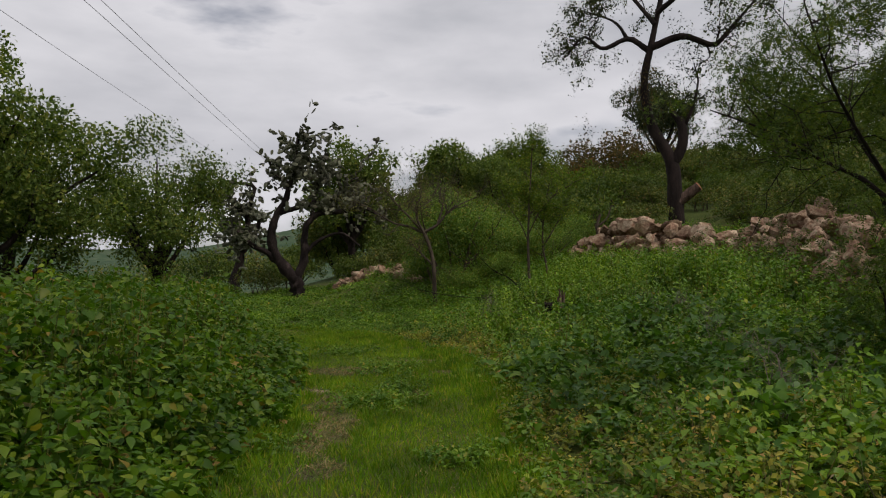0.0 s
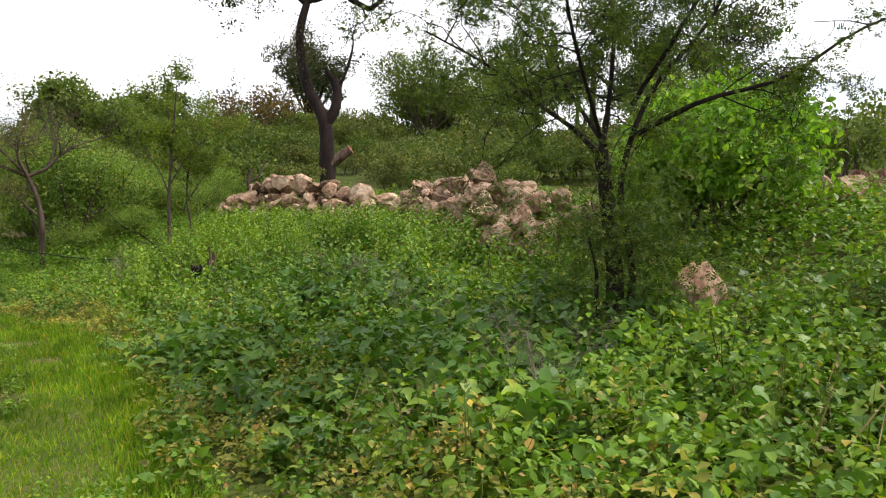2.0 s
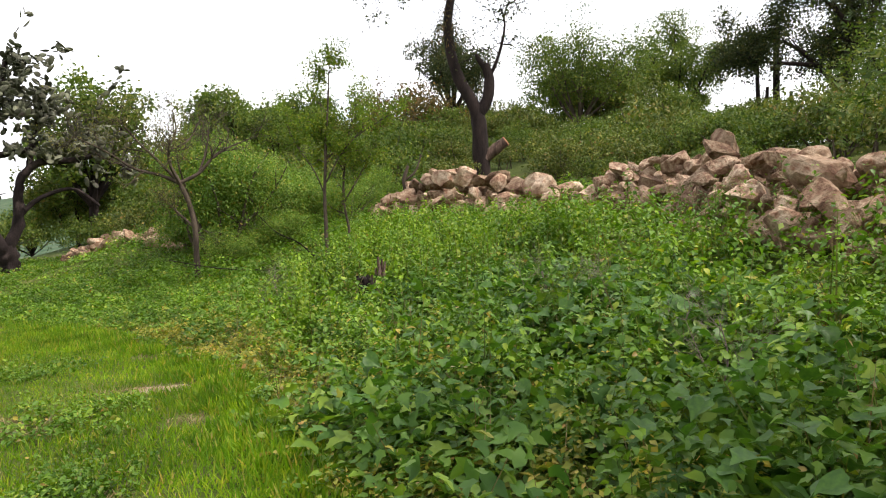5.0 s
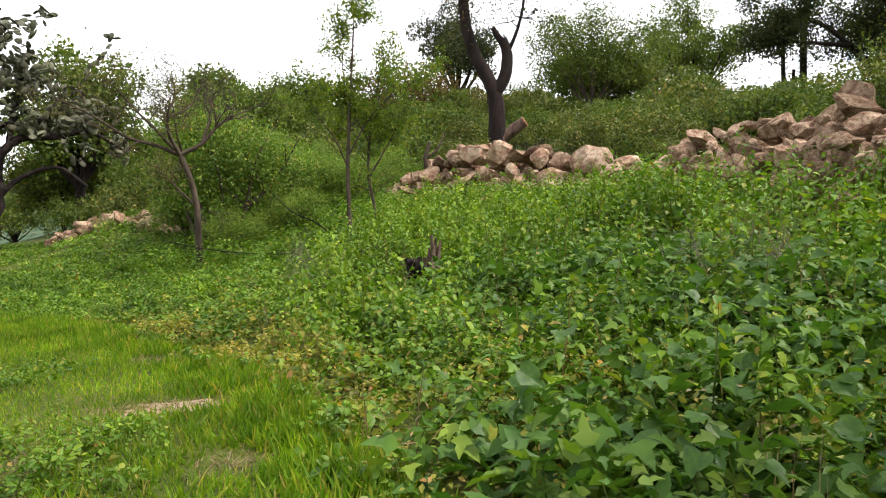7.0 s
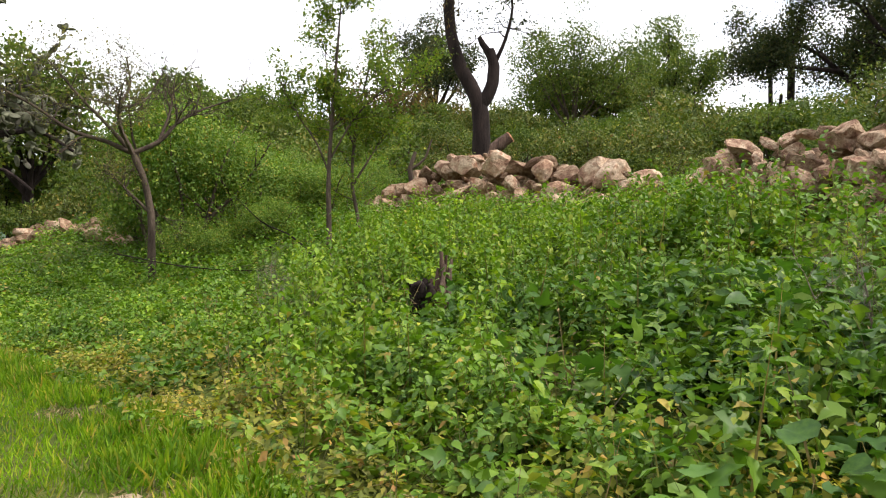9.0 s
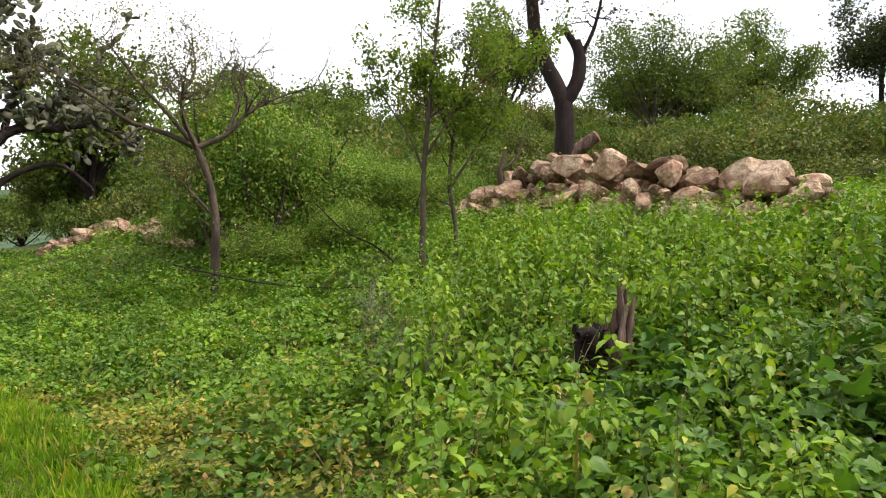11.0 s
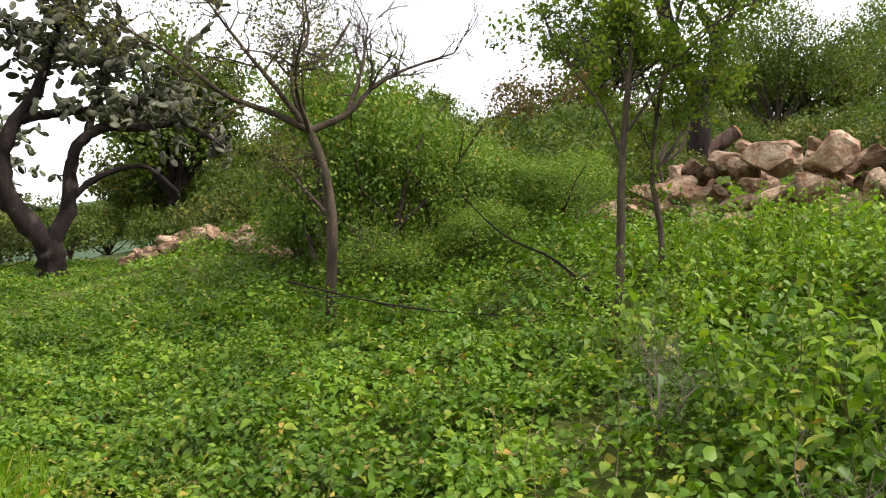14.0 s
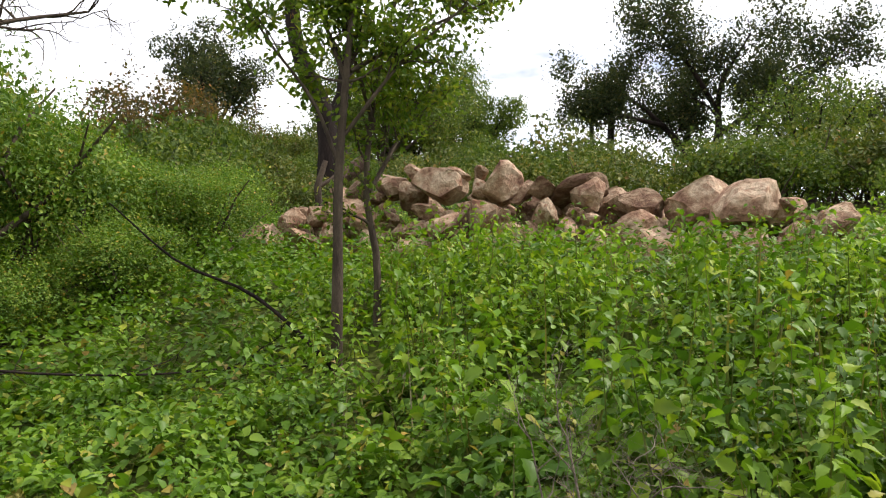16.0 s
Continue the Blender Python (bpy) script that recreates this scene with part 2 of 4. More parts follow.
def raw_mesh(name, verts, faces, mat, smooth=False):
    """A mesh from arrays of vertices and of triangles or quads."""
    me = bpy.data.meshes.new(name)
    verts, faces = np.asarray(verts, np.float32), np.asarray(faces, np.int32)
    k = faces.shape[1]
    me.vertices.add(len(verts))
    me.vertices.foreach_set("co", verts.ravel())
    me.loops.add(faces.size)
    me.loops.foreach_set("vertex_index", faces.ravel())
    me.polygons.add(len(faces))
    me.polygons.foreach_set("loop_start", np.arange(0, faces.size, k, dtype=np.int32))
    me.polygons.foreach_set("loop_total", np.full(len(faces), k, np.int32))
    me.polygons.foreach_set("use_smooth", np.full(len(faces), smooth))
    me.update(calc_edges=True)
    me.validate()
    me.materials.append(mat)
    return me


def child(name, me, parent, label=""):
    ob = new(name, me)
    ob.parent = parent
    return tagged(ob, label)


def thing(name, at, label, category, group="", kind=""):
    ob = new(name)
    ob.matrix_world = pose(*at)
    return tagged(ob, label, category, group, kind)


def unit(v):
    return v / np.maximum(np.linalg.norm(v, axis=-1, keepdims=True), 1e-9)


LEAF_SHAPES = {
    "broad": ([(0, 0, 0), (-.46, .22, .10), (-.42, .66, .06), (0, 1.0, -.14), (.42, .66, .06), (.46, .22, .10), (0, .42, -.03)],
              [(6, 0, 1), (6, 1, 2), (6, 2, 3), (6, 3, 4), (6, 4, 5), (6, 5, 0)]),
    "heart": ([(0, 0, 0), (-.36, .12, .09), (-.31, .5, .07), (0, 1.08, -.18), (.31, .5, .07), (.36, .12, .09)],
              [(0, 2, 1), (0, 3, 2), (0, 4, 3), (0, 5, 4)]),
    "gourd": ([(0, .12, .02), (-.22, 0, .03), (-.44, .16, .09), (-.50, .42, .10), (-.36, .66, .06), (-.16, .86, -.02), (0, 1.12, -.2), (.16, .86, -.02), (.36, .66, .06), (.50, .42, .10), (.44, .16, .09), (.22, 0, .03), (0, .45, -.04)],
              [(12, i, (i + 1) % 12) for i in range(12)]),
    "leafy": ([(0, 0, 0), (-.30, .16, .06), (-.33, .50, .07), (0, 1.04, -.17), (.33, .50, .07), (.30, .16, .06), (0, .42, -.02)],
              [(6, 0, 1), (6, 1, 2), (6, 2, 3), (6, 3, 4), (6, 4, 5), (6, 5, 0)]),
    "toothed": ([(0, 0, 0), (-.27, .08, .05), (-.25, .24, .06), (-.35, .36, .08), (-.25, .50, .05), (-.27, .62, .03), (-.12, .76, -.03), (0, 1.06, -.2), (.12, .76, -.03), (.27, .62, .03), (.25, .50, .05), (.35, .36, .08), (.25, .24, .06), (.27, .08, .05), (0, .42, -.02)],
                [(14, i, (i + 1) % 14) for i in range(14)]),
    "lobed": ([(0, 0, 0), (-.20, .02, .05), (-.52, .34, .05), (-.22, .46, .03), (-.20, .70, .05), (0, 1.08, -.16), (.20, .70, .05), (.22, .46, .03), (.52, .34, .05), (.20, .02, .05), (0, .42, -.03)],
              [(10, i, (i + 1) % 10) for i in range(10)]),
    "oval": ([(0, 0, 0), (-.30, .38, .09), (-.20, .75, .03), (0, 1.0, -.10), (.20, .75, .03), (.30, .38, .09)],
             [(0, 3, 2), (0, 2, 1), (0, 5, 4), (0, 4, 3)]),
    "small": ([(0, 0, 0), (-.30, .48, .08), (0, 1.0, -.05), (.30, .48, .08)], [(0, 2, 1), (0, 3, 2)]),
    "narrow": ([(0, 0, 0), (-.13, .45, .03), (0, 1.0, -.05), (.13, .45, .03)], [(0, 2, 1), (0, 3, 2)]),
    "sprig": ([(0, 0, 0), (-.26, .30, .03), (0, .2, 0), (.26, .30, .03), (0, .3, -.01), (-.28, .55, .03), (0, .45, -.02), (.28, .55, .03), (0, .55, -.03), (-.22, .8, .0), (0, .7, -.04), (.22, .8, .0), (0, .8, -.05), (0, 1.05, -.1), (.05, .78, -.05)],
              [(0, 2, 1), (0, 3, 2), (4, 6, 5), (4, 7, 6), (8, 10, 9), (8, 11, 10), (12, 14, 13)]),
    "blade": ([(-.05, 0, 0), (.05, 0, 0), (.03, .6, .05), (0, 1.0, .18)], [(0, 1, 2), (0, 2, 3)]),
}


def leaves(places, along, normal, size, shape):
    """Arrays of leaf vertices and triangles: one leaf of the shape at each place."""
    tv, tf = (np.array(a) for a in LEAF_SHAPES[shape])
    y = unit(along)
    x = unit(np.cross(y, normal))
    z = np.cross(x, y)
    s = size[:, None, None]
    v = places[:, None] + s * (tv[None, :, 0:1] * x[:, None] + tv[None, :, 1:2] * y[:, None] + tv[None, :, 2:3] * z[:, None])
    f = tf[None] + (np.arange(len(places)) * len(tv))[:, None, None]
    return v.reshape(-1, 3), f.reshape(-1, 3)


def join(chunks):
    vs, fs, o = [], [], 0
    for v, f in chunks:
        vs.append(v)
        fs.append(f + o)
        o += len(v)
    return np.concatenate(vs), np.concatenate(fs)


def tube(pts, radii, sides=8, rng=None, rough=0.0):
    """A tapered limb along pts, as arrays of quads, closed to a point at its end."""
    pts, radii = np.asarray(pts, float), np.asarray(radii, float)
    tan = unit(np.gradient(pts, axis=0))
    ref = np.array([0.31, 0.77, 0.55])
    a = unit(np.cross(tan, ref))
    b = np.cross(tan, a)
    ang = np.linspace(0, 2 * np.pi, sides, endpoint=False)
    r = radii[:, None] * np.ones(sides)[None]
    if rng is not None and rough:
        r = r * (1 + rough * rng.standard_normal(r.shape))
    v = pts[:, None] + r[..., None] * (np.cos(ang)[None, :, None] * a[:, None] + np.sin(ang)[None, :, None] * b[:, None])
    i, j = np.meshgrid(np.arange(len(pts) - 1), np.arange(sides), indexing="ij")
    k = (j + 1) % sides
    f = np.stack([i * sides + j, i * sides + k, (i + 1) * sides + k, (i + 1) * sides + j], -1).reshape(-1, 4)
    return v.reshape(-1, 3), f


def smooth_line(pts, steps):
    """A rounded line through the points."""
    p = np.asarray(pts, float)
    if len(p) < 3:
        t = np.linspace(0, 1, steps)[:, None]
        return p[0] * (1 - t) + p[-1] * t
    q = np.vstack([2 * p[0] - p[1], p, 2 * p[-1] - p[-2]])
    out = []
    for u in np.linspace(0, len(p) - 1 - 1e-6, steps):
        i, t = int(u), u - int(u)
        a, b, c, d = q[i], q[i + 1], q[i + 2], q[i + 3]
        out.append(0.5 * (2 * b + (c - a) * t + (2 * a - 5 * b + 4 * c - d) * t * t + (3 * b - a - 3 * c + d) * t ** 3))
    return np.array(out)


def twig_line(rng, start, way, length, wobble, lift, n=6):
    p, d = np.array(start, float), unit(np.array(way, float))
    out = [p]
    for _ in range(n - 1):
        d = unit(d + wobble * rng.standard_normal(3) + np.array([0, 0, lift]))
        p = p + d * length / (n - 1)
        out.append(p)
    return np.array(out)


# ---- the lie of the land ----


def curve(xs, ys):
    return lambda v: np.interp(v, xs, ys)


path_z = curve([-30, 0, 9, 14, 18, 22, 30, 40, 60], [0.2, 0.03, -0.20, -0.17, -0.22, -0.32, -0.25, 0.0, 0.3])
edge_x = curve([-30, 0, 5, 9.6, 14, 18.3, 21.3, 25, 30, 38, 60], [0.9, 0.6, 0.5, 0.75, 0.1, -1.25, -2.3, -3.6, -6, -8.2, -10])
weed_x = curve([-30, 0, 5, 9.6, 14, 17, 19.2, 21.3, 22.6, 25, 30, 38, 60], [0.9, 0.6, 0.5, 0.75, 0.1, -0.9, -2.1, -3.2, -4.4, -6.4, -8.5, -10, -12])
bank_x = curve([-30, 0, 5, 8.7, 13, 16, 18, 20, 60], [-2.2, -2.1, -2.05, -2.2, -2.8, -3.8, -6.0, -9.0, -30])
slope_z = curve([-1, 0, 1, 3.5, 5, 6, 7.5, 10, 12, 21, 30, 45, 70, 120, 400], [0, 0, 0.1, 0.55, 0.88, 1.15, 1.7, 2.05, 2.4, 4.05, 5.2, 5.7, 5.4, 5, 2])
fall_z = curve([0, 3, 15, 60, 150, 400], [0, 0.25, -0.8, -6, -11, -11])


def land(x, y):
    """The ground's height."""
    x, y = np.asarray(x, float), np.asarray(y, float)
    z = path_z(y) + slope_z(x - edge_x(y)) + fall_z(np.maximum(bank_x(np.minimum(y, 18)) - x, 0))
    far = np.hypot(x + 20, y)
    rise = np.clip((far - 130) / 260, 0, 1)
    z = z + rise * rise * (3 - 2 * rise) * (25 + 7 * np.sin(x / 70.0 + 1) + 7 * np.sin(y / 45.0 + x / 90.0))
    z = z + 6.5 * np.clip((y - 36) / 42, 0, 1) * np.clip((x + 12) / 15, 0, 1)
    z = z + 0.8 * np.exp(-((x + 2.5) / 3.5) ** 2 - ((y - 35) / 3.0) ** 2)
    near = np.clip((x - edge_x(y)) / 2, 0, 1)
    return z + 0.05 * near * (np.sin(1.7 * x + 0.6 * y) + np.sin(0.9 * y - 1.3 * x)) + 0.012 * np.sin(2.3 * x) * np.sin(1.9 * y)


def ground_sheet():
    def axis(lo, hi, near_lo, near_hi, step):
        inner = list(np.arange(near_lo, near_hi, step))
        out, s = [inner[-1]], step
        while out[-1] < hi:
            s *= 1.09
            out.append(out[-1] + s)
        low, s = [inner[0]], step
        while low[-1] > lo:
            s *= 1.09
            low.append(low[-1] - s)
        return np.array(low[:0:-1] + inner + out[1:])
    xs, ys = axis(-900, 900, -8, 12, 0.28), axis(-900, 900, -4, 34, 0.32)
    gx, gy = np.meshgrid(xs, ys, indexing="ij")
    v = np.stack([gx, gy, land(gx, gy)], -1).reshape(-1, 3)
    i, j = np.meshgrid(np.arange(len(xs) - 1), np.arange(len(ys) - 1), indexing="ij")
    a = i * len(ys) + j
    f = np.stack([a, a + len(ys), a + len(ys) + 1, a + 1], -1).reshape(-1, 4)
    ob = new("ground", raw_mesh("ground", v, f, M_GROUND, True))
    return tagged(ob, "hillside ground of thatch and brown soil rising beside a track", "ground", kind="structure")


ground_sheet()


def on_land(x, y):
    return np.array([x, y, float(land(x, y))])

# ---- dry stone walls ----


def rock_mesh(seed):
    """An angular quarried boulder: a blunt block cut flat by planes, with worn edges."""
    r = np.random.default_rng(seed)
    bm = bmesh.new()
    bmesh.ops.create_icosphere(bm, subdivisions=3, radius=1.0)
    cuts = [(unit(r.standard_normal(3)), r.uniform(0.50, 0.82)) for _ in range(9)]
    stretch = np.array([r.uniform(0.9, 1.3), r.uniform(0.75, 1.0), r.uniform(0.62, 0.95)])
    for v in bm.verts:
        p = np.array(v.co)
        p = p * 0.92 / np.sum(np.abs(p) ** 5) ** 0.2
        for nrm, d in cuts:
            over = p @ nrm - d
            if over > 0:
                p = p - nrm * over * 0.96
        chip = noise.noise(Vector(p * 1.6 + seed))
        p = p * (1 + 0.09 * chip + 0.05 * noise.noise(Vector(p * 4 + seed)) + 0.025 * noise.noise(Vector(p * 11 + seed)))
        v.co = Vector(p * stretch * 0.84)
    me = bpy.data.meshes.new("rock")
    bm.to_mesh(me)
    bm.free()
    me.materials.append(M_ROCK)
    return me


ROCKS = [rock_mesh(40 + i) for i in range(12)]


def put_rock(parent, at, size, turn, variant, tilt=(0, 0), label=""):
    ob = child("rock", ROCKS[variant % len(ROCKS)], parent, label)
    ob.matrix_world = pose(*at, tilt[0], tilt[1], turn) @ Matrix.Diagonal((*size, 1))
    return ob


def stone_wall(line, top, label, seed, scale=0.36, spread=0.55):
    """Rocks heaped along a line; top: heap's height over the ground at each point of the line."""
    r = np.random.default_rng(seed)
    p = np.asarray(line, float)
    seg = np.concatenate([[0], np.cumsum(np.linalg.norm(np.diff(p, axis=0), axis=1))])
    mid = on_land(*p[len(p) // 2])
    wall = thing("stone_wall", tuple(mid), label, "stone wall")
    bpy.context.view_layer.update()
    step = scale * 1.25
    for s in np.arange(0, seg[-1], step):
        h = np.interp(s, seg, top)
        layer = 0
        z = 0.0
        while z < h:
            w = spread * (1 - 0.55 * z / max(h, 0.1))
            for side in ((-1, 0, 1) if layer == 0 else (-1, 1) if z < h * 0.7 else (0,)):
                q = s + r.uniform(-0.4, 0.4) * step
                c = np.array([np.interp(q, seg, p[:, 0]), np.interp(q, seg, p[:, 1])])
                d = np.array([np.interp(q + .1, seg, p[:, 0]), np.interp(q + .1, seg, p[:, 1])]) - c + 1e-6
                nrm = np.array([d[1], -d[0]]) / np.linalg.norm(d)
                c = c + nrm * (side * w + r.uniform(-.12, .12))
                k = scale * (0.55 + 1.15 * r.random() ** 1.5)
                at = (c[0], c[1], float(land(*c)) + z + k * 0.45)
                put_rock(wall, at, (k * r.uniform(0.85, 1.35), k, k * r.uniform(0.7, 1.2)), r.uniform(0, 360), int(r.integers(12)),
                         (r.uniform(-40, 40), r.uniform(-40, 40)))
            z += scale * 0.95
            layer += 1
    return wall


pile = stone_wall([(5.6, 29.0), (6.1, 27.6), (6.6, 26.0), (7.1, 24.6), (7.7, 23.3), (7.9, 22.3), (7.8, 21.2), (7.7, 20.2)],
                  [0.5, 1.0, 1.25, 1.1, 0.85, 0.75, 0.65, 0.5], "tumbled dry stone wall of tan and reddish sandstone boulders", 3, 0.31)
pile2 = stone_wall([(8.1, 19.0), (8.1, 18.0), (8.6, 16.6), (7.9, 15.0), (7.5, 13.6), (7.3, 12.4), (7.4, 11.2)],
                   [0.85, 1.05, 1.1, 1.05, 0.9, 0.75, 0.45], "heaped stone wall with one huge tilted slab in weeds", 5, 0.215, 0.55)
put_rock(pile2, (7.25, 12.5, float(land(7.25, 12.5)) + 0.66), (0.66, 0.4, 0.46), 78, 3, (0, -18), "huge tilted sandstone slab")
put_rock(pile2, (7.5, 10.6, float(land(7.5, 10.6)) + 0.2), (0.5, 0.36, 0.4), 60, 5)
far_wall = stone_wall([(-1.0, 32.6), (-2.0, 33.6), (-2.9, 34.9), (-4.2, 36.0), (-5.6, 37.5)], [0.35, 0.35, 0.15, 0.4, 0.4],
                      "low pale stone wall half sunk in green weeds", 8, 0.27)
upper_wall = stone_wall([(10.2, 9.4), (10.6, 8.0), (11.0, 6.5)], [0.45, 0.5, 0.4], "remnant of stone wall behind a bright green bush", 9, 0.24)


def lone_rock(x, y, size, turn, variant, label):
    ob = new("boulder", ROCKS[variant])
    ob.matrix_world = pose(x, y, float(land(x, y)) + size[2] * 0.3, 4, -5, turn) @ Matrix.Diagonal((*size, 1))
    return tagged(ob, label, "boulder")


lone_rock(6.08, 7.6, (0.56, 0.42, 0.56), 30, 2, "lone reddish sandstone boulder among broad leaves")
lone_rock(5.7, 9.6, (0.3, 0.24, 0.22), 80, 6, "small tan boulder sunk in weeds below wall")
lone_rock(5.3, 24.3, (0.3, 0.26, 0.2), 10, 7, "small reddish boulder at foot of stone heap")
lone_rock(5.9, 21.3, (0.26, 0.2, 0.2), 50, 9, "small brown boulder lying among weeds")

# ---- plants ----


def side_frame(bearing):
    b = radians(bearing)
    return np.array([math.cos(b), -math.sin(b), 0]), np.array([math.sin(b), math.cos(b), 0]), np.array([0, 0, 1.0])


class Tree:
    """Limbs drawn as lines in a plane across a bearing, then twigs and leaves grown from them."""

    def __init__(self, name, x, y, bearing, seed, label, category="tree", sink=0.15, group=""):
        self.r = np.random.default_rng(seed)
        self.base = on_land(x, y) - np.array([0, 0, sink])
        self.ob = thing(name, tuple(self.base), label, category, group)
        self.axes = side_frame(bearing)
        self.lines = []

    def at(self, u, w, v=0.0):
        a, f, z = self.axes
        return u * a + v * f + w * z

    def limb(self, pts, r0, r1, mat, name="limb", steps=14, sides=9, rough=0.06, label=""):
        line = smooth_line([self.at(*p) for p in pts], steps)
        rad = np.linspace(r0, r1, steps)
        v, f = tube(line, rad, sides, self.r, rough)
        child(name, raw_mesh(name, v, f, mat, True), self.ob, label)
        self.lines.append((line, rad))
        return line, rad

    def twigs(self, per_limb, length, depth=2, lift=0.05, wobble=0.28, thin=0.4, start=0.35, mat=None, lines=None, spread=1.0, kids=3):
        """Grow side twigs off the limbs; the points of the last twigs carry the leaves."""
        chunks, tips = [], []
        todo = []
        for line, rad in (lines or self.lines):
            n = len(line)
            for _ in range(per_limb):
                i = min(n - 1, int(n * self.r.uniform(start, 1.0)))
                i = max(i, 1)
                tan = unit(line[i] - line[i - 1])
                way = unit(tan * 0.7 + spread * self.r.standard_normal(3) * 0.7 + np.array([0, 0, lift]))
                todo.append((line[i], way, length * self.r.uniform(0.6, 1.25), max(rad[i] * thin, 0.009 if rad[0] > .01 else .003), depth))
        while todo:
            p, way, ln, rad, dep = todo.pop()
            line = twig_line(self.r, p, way, ln, wobble, lift)
            chunks.append(tube(line, np.linspace(rad, rad * 0.35, len(line)), 4 if rad < 0.03 else 6))
            if dep > 1:
                for _ in range(kids):
                    i = int(self.r.integers(2, len(line)))
                    w2 = unit(unit(line[i] - line[i - 1]) * 0.8 + spread * self.r.standard_normal(3) * 0.6)
                    todo.append((line[i], w2, ln * self.r.uniform(0.45, 0.7), rad * 0.5, dep - 1))
            else:
                tips.append(line[1:])
        tagged(child("branchwork", raw_mesh("branchwork", *join(chunks), mat, True), self.ob), kind="stuff")
        return np.concatenate(tips)

    def crown(self, tips, count, size, shape, mat, blur=0.12, name="crown", droop=0.0, label=""):
        r = self.r
        pick = tips[r.integers(len(tips), size=count)] + r.standard_normal((count, 3)) * blur
        along = r.standard_normal((count, 3)) + np.array([0, 0, -droop])
        nrm = r.standard_normal((count, 3)) * 0.6 + np.array([0, 0, 1.0])
        v, f = leaves(pick, along, nrm, size * r.uniform(0.6, 1.4, count), shape)
        tagged(child(name, raw_mesh(name, v, f, mat), self.ob, label), kind="stuff")


# old half-dead tree above the wall, with a sawn limb
t = Tree("old_tree", 11.95, 37.2, 20, 11, "tall old dark-barked tree with bent trunk and sawn limb")
t.limb([(0.05, 0), (-.05, 1.4), (-.1, 2.8), (-.35, 3.8), (-1.0, 5), (-1.4, 6.4), (-1.5, 8), (-1.15, 9.6), (-.7, 11.8, .3), (-.2, 14, .5)], .42, .10, M_BARK, "trunk", 30, 12)
main = t.lines[0]
t.limb([(-.25, 3.2), (.3, 4.0), (.42, 5.0), (.2, 5.7)], .30, .22, M_BARK, "limb", 10, 10)
t.limb([(.2, 5.55), (-.1, 6.0), (-.2, 6.2)], .16, .10, M_BARK, "limb", 6, 8)
t.limb([(.35, 4.9), (.9, 6.2), (1.2, 7.6, .3), (1.0, 8.6, .4)], .10, .03, M_BARK, "limb", 10, 6)
sawn, _ = t.limb([(.05, 1.2), (.55, 1.6), (1.15, 2.05)], .30, .25, M_STUMP, "sawn_limb", 7, 10, 0.08, "short sawn limb")
end_v, end_f = tube(np.array([sawn[-1] - (sawn[-1] - sawn[-2]) * .1, sawn[-1] + (sawn[-1] - sawn[-2]) * .12, sawn[-1] + (sawn[-1] - sawn[-2]) * .13]), [.27, .24, .01], 10)
child("cut_face", raw_mesh("cut_face", end_v, end_f, M_CUT), t.ob, "reddish freshly sawn wood")
t.limb([(-1.2, 9.4), (-2.3, 10.2), (-3.6, 9.7, -.4), (-4.6, 10.4, -.6), (-5.6, 9.3, -.8)], .18, .04, M_BARK, "limb", 16, 7)
t.limb([(-2.3, 10.1), (-3.0, 11.2), (-4.6, 12.2, .6)], .12, .04, M_BARK, "limb", 10, 6)
t.limb([(-1.1, 9.6), (.5, 10.0), (2.0, 9.5, .4), (2.9, 10.4, .6), (4.2, 11.8, .6)], .22, .05, M_BARK, "limb", 18, 8)
t.limb([(-.8, 11.4), (1.2, 12.6, -.8), (2.8, 13.6, -1.2)], .16, .05, M_BARK, "limb", 12, 7)
t.limb([(-.9, 10.8), (-2.2, 12.8, .8), (-3.2, 14.0, 1)], .14, .04, M_BARK, "limb", 12, 7)
tips = t.twigs(9, 1.6, 3, 0.0, 0.3, mat=M_BARK, lines=[t.lines[i] for i in (5, 6, 7, 8, 9)], kids=4)
low = t.twigs(9, 1.7, 2, 0.1, 0.35, start=0.3, mat=M_BARK, lines=[t.lines[3]], kids=4)
t.crown(tips, 7000, .15, "small", M_DARKLEAF, .16, droop=.4)
t.crown(low, 900, .12, "small", M_DARKLEAF, .25)
t.crown(main[0][17:21], 600, .16, "narrow", M_RUST, .34, "dead_leaves", 0.8, "rust-brown clump of dead leaves")

# acacia standing in the weeds near the track
t = Tree("acacia_tree", 4.85, 7.5, 32, 21, "feathery green acacia with dark forked stems and leafy skirt")
t.limb([(0, 0), (-.02, .6), (-.08, 1.2), (-.2, 1.95)], .095, .07, M_BARK, "trunk", 12)
t.limb([(-.14, 0, -.1), (-.22, .5, -.15), (-.24, .8, -.2), (-.34, 1.15, -.25)], .03, .01, M_BARK, "limb")
t.limb([(.12, 0, .1), (.16, .8, .1), (.02, 1.5, .1), (.12, 2.1, .1), (.4, 2.7, .2), (.9, 3.3, .2), (1.2, 4.2, .3)], 0.043, 0.013, M_BARK, "limb")
t.limb([(-.2, 1.9), (-.45, 2.15), (-.8, 2.35, -.2), (-1.3, 2.7, -.3), (-1.9, 3.0, -.4)], 0.032, 0.008, M_BARK, "limb")
t.limb([(-.2, 1.9), (-.1, 2.4, .2), (-.05, 3.3, .3), (-.2, 4.4, .4)], 0.036, 0.008, M_BARK, "limb")
t.limb([(.12, 2.1, .1), (.7, 2.4, -.2), (1.4, 2.6, -.3), (2.0, 3.0, -.4), (2.5, 3.2, -.4)], 0.029, 0.008, M_BARK, "limb")
